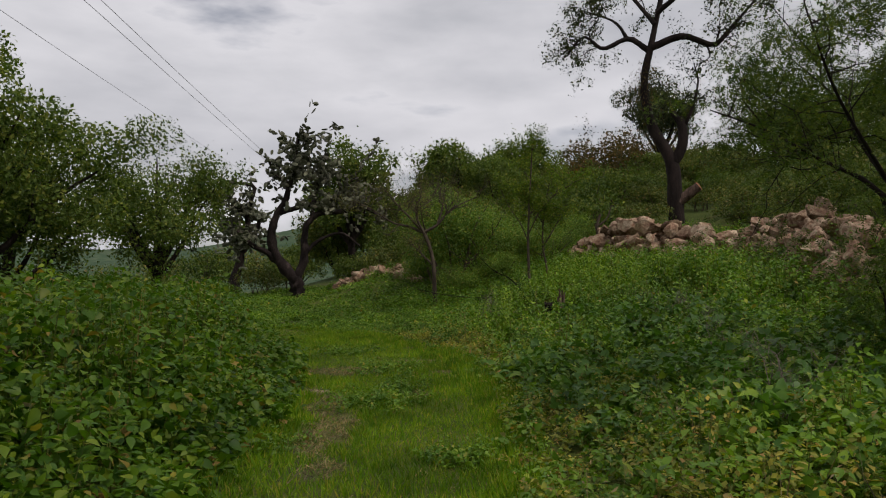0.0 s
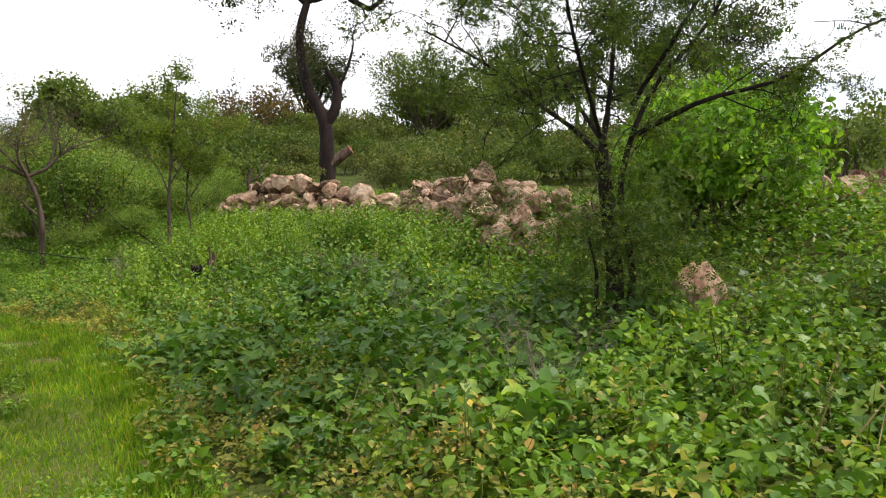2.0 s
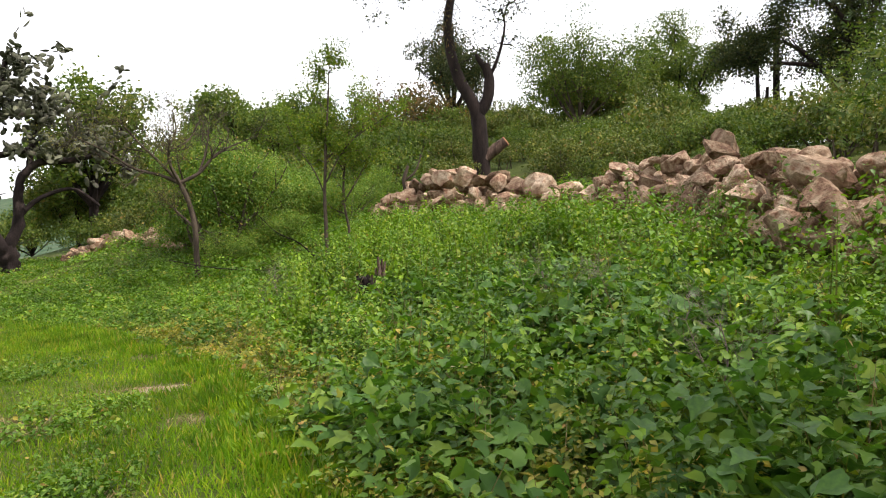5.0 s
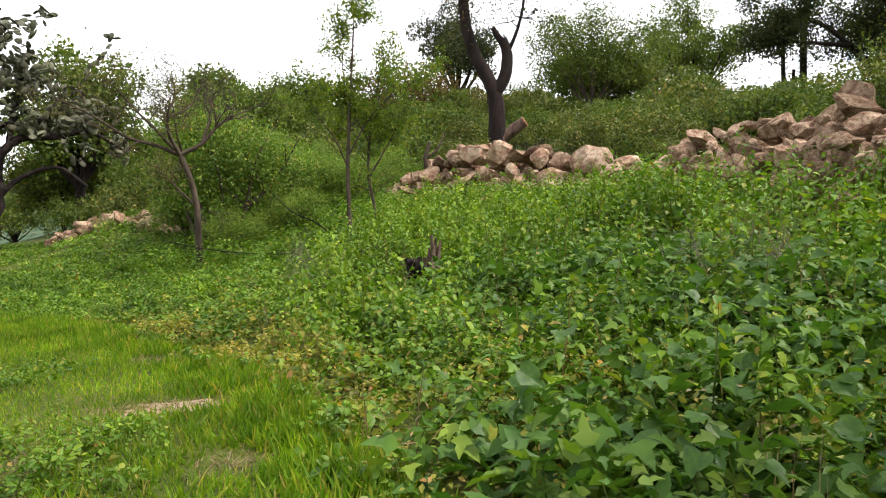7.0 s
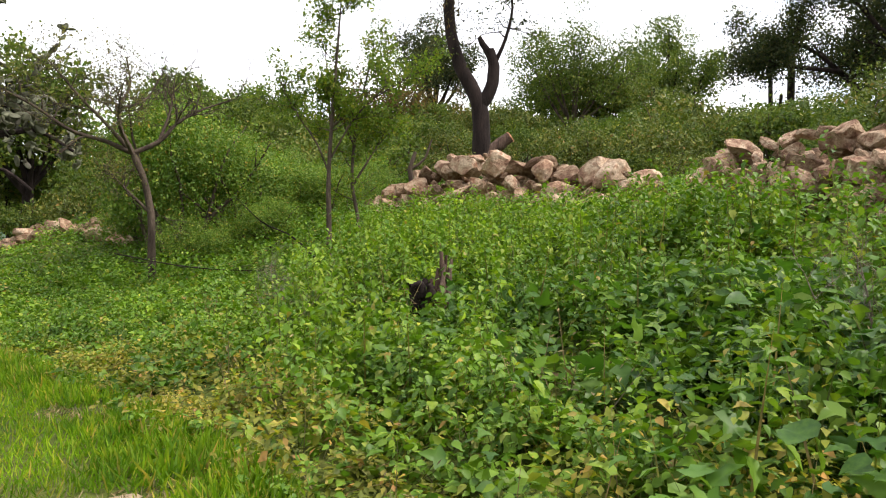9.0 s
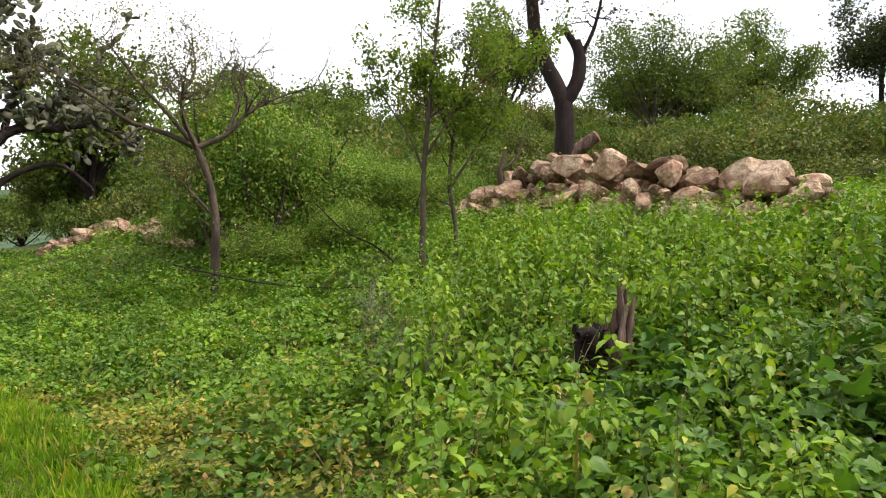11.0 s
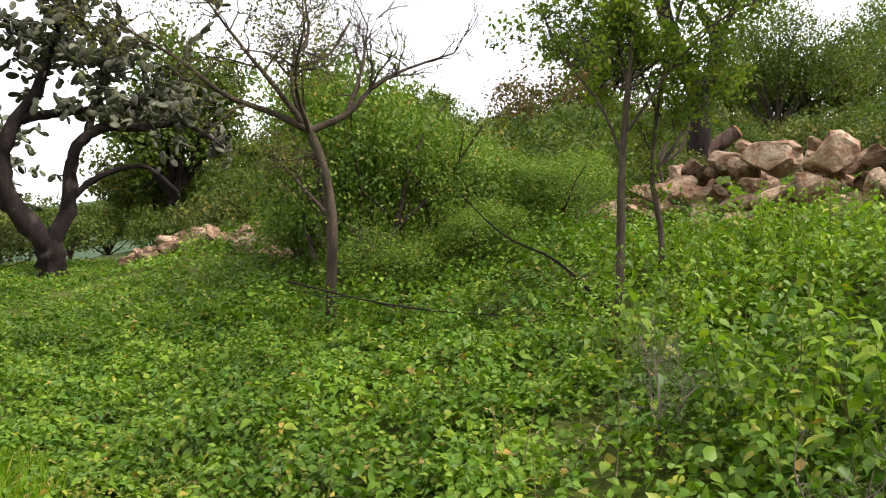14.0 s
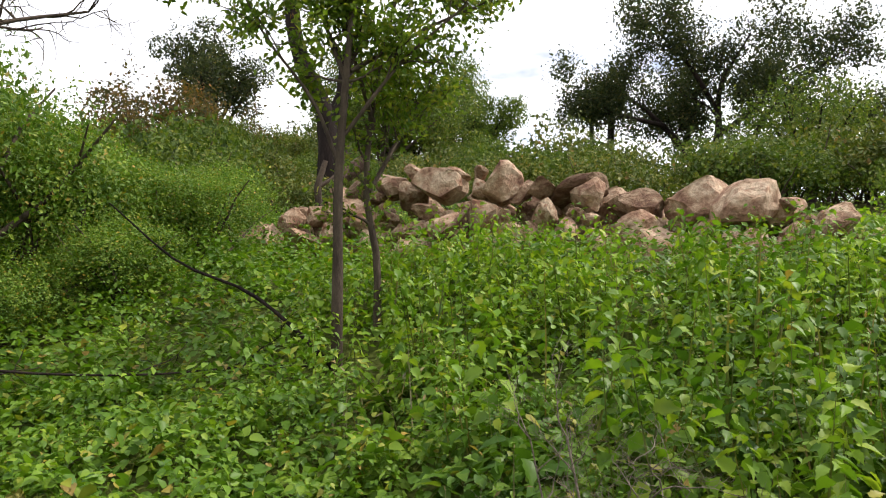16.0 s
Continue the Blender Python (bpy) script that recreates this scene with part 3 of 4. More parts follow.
t.limb([(-.15, 2.0), (-.5, 2.7, .5), (-.7, 3.2, .7), (-1.3, 3.9, .8)], 0.025, 0.007, M_BARK, "limb")
t.limb([(.1, 2.4), (.6, 3.4, -.8), (.7, 4.2, -1.3)], 0.025, 0.007, M_BARK, "limb")
t.limb([(-.2, 2.1), (-.6, 2.9, -.9), (-.8, 3.6, -1.5)], 0.022, 0.007, M_BARK, "limb")
tips = t.twigs(13, .8, 3, 0.0, .28, .33, .3, M_BARK, t.lines[2:], kids=3)
t.crown(tips, 19000, .09, "sprig", M_ACACIA, .07, droop=.1)
skirt = t.r.standard_normal((900, 3)) * np.array([.44, .44, .46]) + np.array([.02, 0, 1.0])
t.crown(skirt, 4300, .10, "sprig", M_ACACIA, .12, "skirt")

# thin half-bare tree
t = Tree("bare_tree", -0.5, 25.3, 0, 31, "thin grey half-bare tree with few dry leaves")
t.limb([(0, 0), (-.03, .9), (-.05, 1.6), (-.18, 2.3), (-.4, 2.85)], .085, .06, M_GREYBARK, "trunk", 16)
t.limb([(-.4, 2.85), (-.9, 3.05), (-1.5, 3.2, -.2), (-2.1, 3.6, -.3), (-2.8, 3.95, -.3)], .055, .014, M_GREYBARK)
t.limb([(-.5, 2.95), (-.95, 3.45, -.2), (-1.3, 3.8, -.4), (-1.85, 4.45, -.5)], .045, .012, M_GREYBARK)
t.limb([(-.4, 2.85), (-.62, 3.3), (-.66, 3.8, .2), (-.48, 4.25, .3), (-.56, 4.8, .3)], .055, .012, M_GREYBARK)
t.limb([(-.38, 2.85), (.1, 3.12), (.45, 3.55, .1), (.9, 3.85, .2), (1.6, 4.15, .2)], .055, .012, M_GREYBARK)
t.limb([(.1, 3.15), (.28, 3.8, .3), (.36, 4.5, .5)], .035, .010, M_GREYBARK)
t.limb([(-.66, 3.7), (-.2, 4.0, .4), (.1, 4.6, .7)], .035, .010, M_GREYBARK)
t.limb([(-.1, 1.7), (-.5, 2.1), (-.9, 2.55, .2)], .035, .012, M_GREYBARK)
t.limb([(-.4, 2.8), (-.6, 3.3, -.9), (-.5, 3.8, -1.6)], .035, .010, M_GREYBARK)
tips = t.twigs(12, .72, 3, 0.05, .3, .6, .35, M_GREYBARK, t.lines[1:], kids=4)
t.crown(tips[tips[:, 0] < -.2], 5500, .046, "small", M_DRY, .08)

# two slender saplings
t = Tree("sapling", 2.6, 22.9, 28, 41, "slender young tree with upright stem and airy green leaves", group="saplings")
t.limb([(0, 0), (-.02, 1.0), (-.04, 2.0), (.02, 3.2), (.1, 4.4), (.15, 5.2)], .06, .012, M_GREYBARK, "trunk", 16)
t.limb([(-.03, 2.0), (-.3, 2.6), (-.75, 3.2, .1), (-1.05, 3.8, .1)], .02, .008, M_GREYBARK)
t.limb([(0, 2.3), (.5, 3.0, -.2), (1.1, 3.6, -.2)], .02, .008, M_GREYBARK)
t.limb([(.0, 2.8), (-.2, 3.6, .4), (-.3, 4.6, .5)], .025, .008, M_GREYBARK)
t.limb([(.04, 2.9), (.8, 3.5, .3), (1.5, 3.9, .3)], .025, .008, M_GREYBARK)
t.limb([(0, .15), (-.35, .5), (-.8, .85, .1), (-1.4, 1.1, .2), (-2.0, 1.6, .3)], .025, .006, M_BARK, "limb", label="bare brown side shoot")
tips = t.twigs(8, .55, 2, .08, .25, .5, .3, M_GREYBARK, t.lines[1:5], kids=4)
top = t.twigs(16, .5, 2, .05, .25, .5, .5, M_GREYBARK, t.lines[:1], kids=4)
t.crown(np.concatenate([tips, top]), 7600, .062, "oval", M_SAPLING, .08)
t = Tree("sapling", 3.2, 23.1, 28, 43, "slender young tree leaning with thin stem and green leaves", group="saplings")
t.limb([(0, 0), (-.02, .9), (-.15, 1.6), (-.1, 2.6), (.1, 3.6), (.3, 4.3)], .045, .01, M_GREYBARK, "trunk", 14)
t.limb([(-.12, 1.6), (.25, 2.3, .2), (.6, 3.0, .3)], .025, .008, M_GREYBARK)
t.limb([(-.1, 2.3), (-.4, 3.0, -.3), (-.5, 3.6, -.3)], .025, .008, M_GREYBARK)
tips = t.twigs(12, .5, 2, .08, .25, .5, .3, M_GREYBARK, kids=4)
t.crown(tips, 4800, .062, "oval", M_SAPLING, .08)

# old tree cactus with pads


def pad_mesh(seed):
    r = np.random.default_rng(seed)
    bm = bmesh.new()
    bmesh.ops.create_icosphere(bm, subdivisions=2, radius=1.0)
    for v in bm.verts:
        w = 0.62 + 0.3 * (v.co.z * 0.5 + 0.5)
        v.co = Vector((v.co.x * 0.29 * w * 1.2, v.co.y * 0.065 + 0.06 * v.co.z * v.co.z * r.uniform(.5, 1), v.co.z * 0.5 + 0.46))
    me = bpy.data.meshes.new("cactus_pad")
    bm.to_mesh(me)
    bm.free()
    me.materials.append(M_PAD)
    for poly in me.polygons:
        poly.use_smooth = True
    return me


PADS = [pad_mesh(i) for i in range(4)]


def pad_pose(tree, p, way, size):
    """A pad rooted at p that grows along way."""
    s = size * tree.r.uniform(0.7, 1.25)
    z = unit(np.asarray(way) + tree.r.standard_normal(3) * .45)
    x = unit(np.cross(z, tree.r.standard_normal(3)))
    y = np.cross(z, x)
    return Matrix(((x[0] * s, y[0] * s, z[0] * s, p[0]), (x[1] * s, y[1] * s, z[1] * s, p[1]), (x[2] * s, y[2] * s, z[2] * s, p[2]), (0, 0, 0, 1)))


def pads(tree, spots, size, single, tufts=3):
    """Chains of pads from the limbs out to the spots, with a tuft at each end: the first ones parts of their own, the rest one mesh."""
    wood = np.concatenate([ln[0][len(ln[0]) // 3:] for ln in tree.lines[1:]])
    poses = []
    for p in spots:
        q = wood[np.argmin(np.linalg.norm(wood - p, axis=1))]
        n = max(1, int(np.linalg.norm(p - q) / (size * .75)))
        for k in range(n):
            at = q + (p - q) * k / n + tree.r.standard_normal(3) * .05
            poses.append(pad_pose(tree, at, unit(p - q), size))
        for _ in range(tufts):
            poses.append(pad_pose(tree, p + tree.r.standard_normal(3) * .04, unit(tree.r.standard_normal(3) + np.array([0, 0, .1])), size))
    order = tree.r.permutation(len(poses))
    for k in order[:single]:
        ob = child("cactus_pad", PADS[int(tree.r.integers(4))], tree.ob)
        ob.matrix_basis = poses[k]
    co = np.array([v.co[:] for v in PADS[0].vertices])
    tri = np.array([p.vertices[:] for p in PADS[0].polygons])
    chunks = []
    for k in order[single:]:
        m = np.array(poses[k])
        chunks.append((co @ m[:3, :3].T + m[:3, 3], tri))
    tagged(child("pad_mass", raw_mesh("pad_mass", *join(chunks), M_PAD, True), tree.ob), kind="stuff")


t = Tree("tree_cactus", -8.0, 37.5, -18, 51, "old tree-like prickly pear with gnarled brown trunk and grey pads", "cactus", 0.45)
C = M_CACTUSBARK
t.limb([(0, 0), (-.03, .7), (-.15, 1.5)], 0.39, 0.31, C, "trunk", 12, 12, .2)
t.limb([(-.15, 1.3), (-.9, 2.2), (-1.35, 3.0), (-1.4, 3.9), (-1.1, 4.8), (-.65, 5.7), (-.25, 7.2), (.0, 8.9)], 0.30, 0.09, C, "limb", 22, 10, .15)
t.limb([(-.1, 1.4), (.3, 2.5), (.28, 3.7), (.6, 4.5), (1.2, 4.9), (2.5, 5.0, -.3)], 0.23, 0.11, C, "limb", 18, 10, .15)
t.limb([(-1.0, 4.9), (-.3, 5.1), (.7, 5.4, .3), (1.7, 5.6, .4), (2.6, 6.2, .5)], 0.16, 0.08, C, "limb", 14, 8, .15)
t.limb([(-.9, 2.2), (-1.7, 2.8), (-2.5, 3.2, -.3), (-3.2, 3.9, -.4)], 0.20, 0.09, C, "limb", 12, 8, .15)
t.limb([(.35, 2.7), (.8, 3.2), (1.4, 3.6, -.2), (2.3, 3.8, -.3), (3.2, 3.1, -.4)], 0.11, 0.05, C, "limb", 14, 8, .15)
t.limb([(-2.6, 3.4), (-2.6, 4.9), (-2.3, 6.2), (-3.3, 6.4)], 0.14, 0.08, C, "limb", 12, 8, .15)
t.limb([(.7, 4.6), (.9, 5.8, .4), (1.3, 7.2, .5)], 0.12, 0.06, C, "limb", 10, 8, .15)
t.limb([(-.4, 6.4), (-1.2, 7.0, .3), (-1.6, 7.9, .4)], 0.11, 0.05, C, "limb", 10, 8, .15)
t.limb([(2.2, 5.0, -.3), (3.4, 5.2, -.3), (4.5, 4.6, -.4)], 0.10, 0.05, C, "limb", 10, 8, .15)
spots = []
for k, u, w, ru, rw in ((170, .2, 7.5, 1.9, 1.6), (70, 2.7, 6.0, 1.2, 1.0), (80, -3.3, 5.1, 1.1, 1.3), (14, 4.5, 4.7, .4, .5), (46, -3.1, 3.6, .9, .7), (34, 1.3, 5.6, 1.0, .6)):
    for _ in range(k):
        q = t.r.standard_normal(3) * .55
        spots.append(t.at(u + ru * q[0], w + rw * q[2], .9 * ru * q[1]))
pads(t, spots, .36, 290, 3)
t = Tree("tree_cactus", -13.0, 42.5, -23, 53, "smaller tree-like prickly pear leaning with drooping grey pads", "cactus")
t.limb([(0, 0), (.1, 1.4), (.4, 2.8), (.1, 4.0), (-.6, 5.0)], .32, .14, C, "trunk", 14, 9, .08)
t.limb([(.4, 2.8), (1.2, 3.9), (1.6, 5.2)], .2, .1, C, "limb", 10, 8, .08)
spots = [ln[0][int(len(ln[0]) * t.r.uniform(.5, .99))] + t.r.standard_normal(3) * .9 for ln in t.lines for _ in range(34)]
pads(t, spots, .38, 120, 3)


def broad_tree(name, x, y, bearing, seed, height, width, mat, label, count, leaf, bark=M_BARK, trunk=.22, clear=0.35, lean=0.0, limbs=9, shape="small", blur=.3, group="", twig=6):
    """A tree with a short trunk, limbs spread to a wide uneven crown."""
    t = Tree(name, x, y, bearing, seed, label, group=group)
    h0 = height * clear
    t.limb([(0, 0), (lean * .3, h0 * .5), (lean, h0)], trunk, trunk * .75, bark, "trunk", 10)
    for k in range(limbs):
        a = 2 * math.pi * (k + t.r.uniform(-.3, .3)) / limbs
        reach = width * .5 * t.r.uniform(.45, 1.0)
        up = height * (1.0 - .42 * (2 * reach / width) ** 2) * t.r.uniform(.88, 1.05)
        first = h0 * t.r.uniform(.7, 1.0)
        c, s = math.cos(a), math.sin(a)
        t.limb([(lean * first / h0, first), (lean + c * reach * .4, first + (up - first) * .35, s * reach * .4), (lean + c * reach * .72, first + (up - first) * .75, s * reach * .72),
                (lean + c * reach, up, s * reach)], trunk * .5, trunk * .1, bark, "limb", 10, 6)
    t.limb([(lean, h0 * .95), (lean * 1.2, height * .7), (lean * 1.1, height * .97)], trunk * .6, trunk * .1, bark, "limb", 10, 6)
    tips = t.twigs(twig, width * .18, 2, .05, .3, .4, .35, bark, t.lines[1:], kids=4 if twig > 3 else 2)
    t.crown(tips, count // 2, leaf, shape, mat, blur)
    # leaf clumps round the ends and middles of the limbs
    ends = np.array([ln[0][k] for ln in t.lines[1:] for k in (5, 7, 9)])
    ends = ends + t.r.standard_normal(ends.shape) * width * .05
    k = t.r.integers(len(ends), size=count)
    d = unit(t.r.standard_normal((count, 3)))
    rad = width * t.r.uniform(.09, .17, len(ends))
    wave = 1 + .2 * np.sin(5 * d[:, 0] + k) * np.sin(6 * d[:, 1] - k) + .12 * t.r.standard_normal(count)
    p = ends[k] + d * (rad[k] * wave)[:, None] * np.array([1, 1, .72])
    v, f = leaves(p, t.r.standard_normal((count, 3)) + np.array([0, 0, -.3]), d + .6 * t.r.standard_normal((count, 3)) + np.array([0, 0, .4]),
                  leaf * t.r.uniform(.6, 1.4, count), shape)
    tagged(child("crown", raw_mesh("crown", v, f, mat), t.ob), kind="stuff")
    return t


t = Tree("dark_tree", 30.5, 34.6, 61, 61, "large dark spreading tree leaning on the ridge above wall")
t.limb([(0, -.2), (.45, .9), (1.05, 1.9)], .46, .36, M_BARK, "trunk", 10)
for pts, r0 in (([(1.0, 1.8), (.4, 2.9), (-.6, 4.5, .3), (-2.5, 6.4, .6), (-4.8, 7.4, .8)], .26), ([(1.0, 1.8), (1.6, 4.2), (1.7, 6.4, -.5), (3.0, 8.8, -.8)], .26),
                ([(1.0, 1.7), (2.3, 2.6), (4.1, 3.4, .5), (6.2, 4.4, .8), (8.4, 5.8, 1)], .22), ([(.3, 3.1), (.2, 5.0, 1.5), (-.8, 7.4, 3)], .16),
                ([(1.6, 4.2), (3.2, 5.6, 1.2), (5.0, 7.6, 2)], .17), ([(1.7, 5.2), (.2, 7.4, -1.5), (-1.4, 9.2, -2)], .15), ([(-.8, 4.8), (-3.0, 5.2, -1), (-5.2, 5.6, -1.5)], .13),
                ([(2.6, 2.9), (4.0, 5.2, -1.5), (6.6, 7.2, -2.4)], .14)):
    t.limb(pts, r0, .04, M_BARK, "limb", 14, 7)
tips = t.twigs(10, 1.6, 3, .05, .28, .4, .35, M_BARK, t.lines[1:], kids=4)
t.crown(tips, 62000, .155, "small", M_DARKLEAF, .34)
broad_tree("fine_tree", 26.5, 27.3, 70, 62, 4.6, 6.5, M_TREELEAF, "small airy round tree on the ridge", 6000, .13, trunk=.2, clear=.25)
broad_tree("round_tree", 24.0, 50.0, 25, 63, 7.2, 10.5, M_TREELEAF, "broad green round-crowned tree with pale stems", 16000, .15, M_GREYBARK, .22, .2)
broad_tree("dark_round_tree", 35.0, 54.5, 33, 64, 9.8, 8, M_TREELEAF, "tall dense green tree on the skyline", 19000, .17, trunk=.3, clear=.2)
broad_tree("dark_tree", 18.0, 60.0, 17, 65, 9.2, 6.5, M_DARKLEAF, "dark thin-leaved tree behind the old trunk", 12000, .18, trunk=.3, clear=.3)
broad_tree("rusty_tree", 12.5, 52.0, 20, 66, 4.0, 8, M_RUST, "grey and rust-brown shrubby tree on the skyline", 6000, .2, M_GREYBARK, .18, .15)
broad_tree("skyline_tree", -6.5, 47.0, -8, 67, 8.8, 6.5, M_TREELEAF, "tall green tree behind the cactus", 8000, .24, trunk=.3, clear=.3)
broad_tree("flat_tree", 0.6, 60.0, 0, 68, 6.4, 9, M_TREELEAF, "dense green flat-topped tree on the skyline", 9000, .26, trunk=.3, clear=.15)
broad_tree("skyline_tree", 7.0, 70.0, 6, 69, 4.6, 8, M_TREELEAF, "green tree crown along the skyline", 8000, .26, trunk=.3, clear=.25)
broad_tree("left_tree", -9.6, 14.6, -31, 70, 6.6, 6.5, M_TREELEAF, "leafy dark-stemmed tree beyond the bushy bank", 30000, .10, trunk=.2, clear=.3, lean=-.8, blur=.15)
broad_tree("flat_tree", -11.2, 27.0, -22, 71, 6.6, 7, M_TREELEAF, "flat-crowned green tree beyond the bushy bank", 16000, .12, trunk=.22, clear=.35, blur=.2)
broad_tree("left_tree", -13.5, 21.5, -28, 72, 6.4, 6.5, M_TREELEAF, "rounded leafy tree beyond the bushy bank", 14000, .12, trunk=.2, clear=.3, blur=.25)

sky_trees = [broad_tree("ridge_tree", -10 + 5 * i, 62.0, 0, 90 + i, 5.2, 6.5, (M_TREELEAF, M_SHRUB, M_TREELEAF)[i], "green scrubby tree in the canopy along the ridge", 6500, .21, twig=3,
                        trunk=.16, clear=.12, limbs=8, group="ridge trees") for i in range(3)]
kr = np.random.default_rng(95)
for i in range(17):
    b, d = radians(-12 + 3.1 * i + kr.uniform(-.8, .8)), kr.uniform(48, 68)
    x, y, k = d * math.sin(b), d * math.cos(b), kr.uniform(.65, 1.05)
    c = copy_thing(sky_trees[i % 3].ob, pose(x, y, float(land(x, y)) - .2, 0, 0, kr.uniform(0, 360)))
    k = k * (.62 if 6 < math.degrees(b) < 22 else 1.0)
    c.scale = (k, k, k * kr.uniform(.85, 1.1))

# ---- shrubs and vine mounds ----


def shrub_parts(seed, w, h, count, leaf, mat, shape="small", lumps=7):
    """Meshes of a shrub: stems, and leaves over a heap of uneven lumps."""
    r = np.random.default_rng(seed)
    stems = []
    for _ in range(6):
        a = r.uniform(0, 2 * np.pi)
        d = np.array([math.cos(a) * r.uniform(.2, .7), math.sin(a) * r.uniform(.2, .7), 1])
        line = twig_line(r, r.standard_normal(3) * np.array([.08, .08, 0]) * w, d, h * r.uniform(.7, .95), .2, .05)
        stems.append(tube(line, np.linspace(.035, .008, len(line)) * h / 2, 5))
    cs = np.stack([r.uniform(-.32, .32, lumps) * w, r.uniform(-.32, .32, lumps) * w, r.uniform(.3, .68, lumps) * h], -1)
    cs[0] = (0, 0, .42 * h)
    rs = r.uniform(.2, .34, lumps) * w
    rs[0] = .4 * w
    k = r.integers(lumps, size=count)
    d = unit(r.standard_normal((count, 3)))
    d[:, 2] = np.where(d[:, 2] < -.3, -d[:, 2], d[:, 2])
    ripple = 1 + .32 * np.sin(5 * d[:, 0] + k) * np.sin(6 * d[:, 1] + 2 * k) + .05 * r.standard_normal(count)
    depth = 1 - .35 * r.random(count) ** 2
    p = cs[k] + d * (rs[k] * ripple * depth)[:, None] * np.array([1, 1, h / w * 1.15])
    p[:, 2] = np.maximum(p[:, 2], .04)
    nrm = d + .55 * r.standard_normal((count, 3)) + np.array([0, 0, .5])
    along = r.standard_normal((count, 3)) + np.array([0, 0, -.5])
    v, f = leaves(p, along, nrm, leaf * r.uniform(.6, 1.4, count), shape)
    return raw_mesh("stem", *join(stems), M_GREYBARK, True), raw_mesh("foliage", v, f, mat)


def shrub(name, x, y, parts, label, turn=0.0, scale=1.0, group="", category="bush", tall=1.0):
    ob = thing(name, (x, y, float(land(x, y)) - .08), label, category, group)
    ob.matrix_world = pose(x, y, float(land(x, y)) - .08, 0, 0, turn) @ Matrix.Diagonal((scale, scale, scale * tall, 1))
    tagged(child("stem", parts[0], ob), kind="stuff")
    tagged(child("foliage", parts[1], ob), kind="stuff")
    return ob


VINE = [shrub_parts(100 + i, 3.0, 3.0, 19000, .062, M_VINE, "small", 14) for i in range(3)]
for x, y, turn, s, tall in ((-.1, 28.2, 20, 1.3, 1.12), (1.3, 28.8, 80, 1.0, 1.0), (.6, 26.6, 130, .62, .75), (2.9, 29.3, 200, .8, .85), (4.4, 30.2, 300, .72, .8),
                            (2.0, 26.9, 10, .6, .7), (3.7, 28.0, 55, .75, .75), (-.8, 30.6, 95, .8, .85), (1.0, 31.5, 165, 1.1, 1.0), (3.4, 33.0, 222, .95, .85), (5.6, 32.5, 35, .85, .8)):
    shrub("vine_bush", x, y, VINE[int(abs(x * 3 + y)) % 3], "mound of scrub overgrown with yellow-green climbing vines", turn, s, "vine mounds", tall=tall)

BRIGHT = shrub_parts(120, 3.4, 2.5, 11000, .115, M_BRIGHT, "oval", 9)
shrub("bright_bush", 8.6, 9.5, BRIGHT, "large bright green broad-leaved bush behind the boulder", 0, 1.0)

SCRUB = [shrub_parts(140 + i, 3.0, 2.3, 2600, .125, (M_SHRUB, M_TREELEAF, M_SHRUB, M_ACACIA)[i], "small", 8) for i in range(4)]
sr = np.random.default_rng(77)
spots = []
tries = 0
while len(spots) < 205 and tries < 9000:
    tries += 1
    b, d = radians(sr.uniform(-30, 78)), sr.uniform(14, 62) if sr.random() < .75 else sr.uniform(35, 80)
    x, y = d * math.sin(b), 8 + d * math.cos(b)
    wall_x = np.interp(y, [5, 10, 14, 18, 24, 27, 29, 33, 38], [11, 9.6, 9.6, 10, 10.6, 9.6, 8.2, -1.5, -8.5])
    if x < wall_x + .8 or (y > 36 and x < -6) or (y > 40 and x < -4 and sr.random() < .8):
        continue
    if math.hypot(x - 12.2, y - 37.0) < 2.4 or abs(x - 9.2 - (y - 29) * .36) < 1.9 and 27 < y < 38.5 or math.hypot(x - 30.5, y - 34.6) < 3.5 or math.hypot(x - 26.5, y - 27.3) < 2.5:
        continue
    gap = 1.6 if d < 32 else 2.2
    if any(math.hypot(x - a, y - c) < gap for a, c in spots):
        continue
    spots.append((x, y))
for x, y in spots:
    d = math.hypot(x, y - 8)
    near_wall = x < 13 and y < 30
    shrub("scrub_bush", x, y, SCRUB[int(sr.integers(4))], "green thorny scrub bush on the hillside", sr.uniform(0, 360),
          sr.uniform(.5, .75) if near_wall else sr.uniform(.7, .95) if x > .95 * (y - 10) else sr.uniform(.9, 1.4), "hillside scrub", tall=sr.uniform(.7, 1.15))
for x, y, k in ((14.2, 39.6, .7), (15.8, 41.2, .8), (13.2, 42.2, .8), (11.6, 40.4, .7), (10.2, 39.4, .6), (17.4, 43, .8)):
    shrub("scrub_bush", x, y, SCRUB[int(x) % 4], "green thorny scrub bush on the hillside", 50 * x, k, "hillside scrub")
for i in range(15):
    b, d = radians(27 + 2.4 * i), 27 + 2 * math.sin(2.1 * i)
    x, y = d * math.sin(b), 6 + d * math.cos(b)
    shrub("scrub_bush", x, y, SCRUB[i % 4], "green thorny scrub bush on the hillside", 47 * i, (1.02 if i > 5 else .85) + .12 * math.sin(1.7 * i), "hillside scrub")
for x, y, s in ((-10.5, 39, .8), (-10, 45, 1.1), (-5.5, 39.5, .9), (-3.2, 37.5, .9), (-1.5, 35.5, .9), (-17, 50, 1.6), (-24, 58, 1.8), (-14, 36, .8), (-19, 40, 1.2), (-28, 48, 1.6), (-13, 52, 1.5), (-20, 65, 2)):
    shrub("scrub_bush", x, y, SCRUB[int(sr.integers(4))], "green scrub bush on low ground near the cactus", sr.uniform(0, 360), s, "valley scrub")

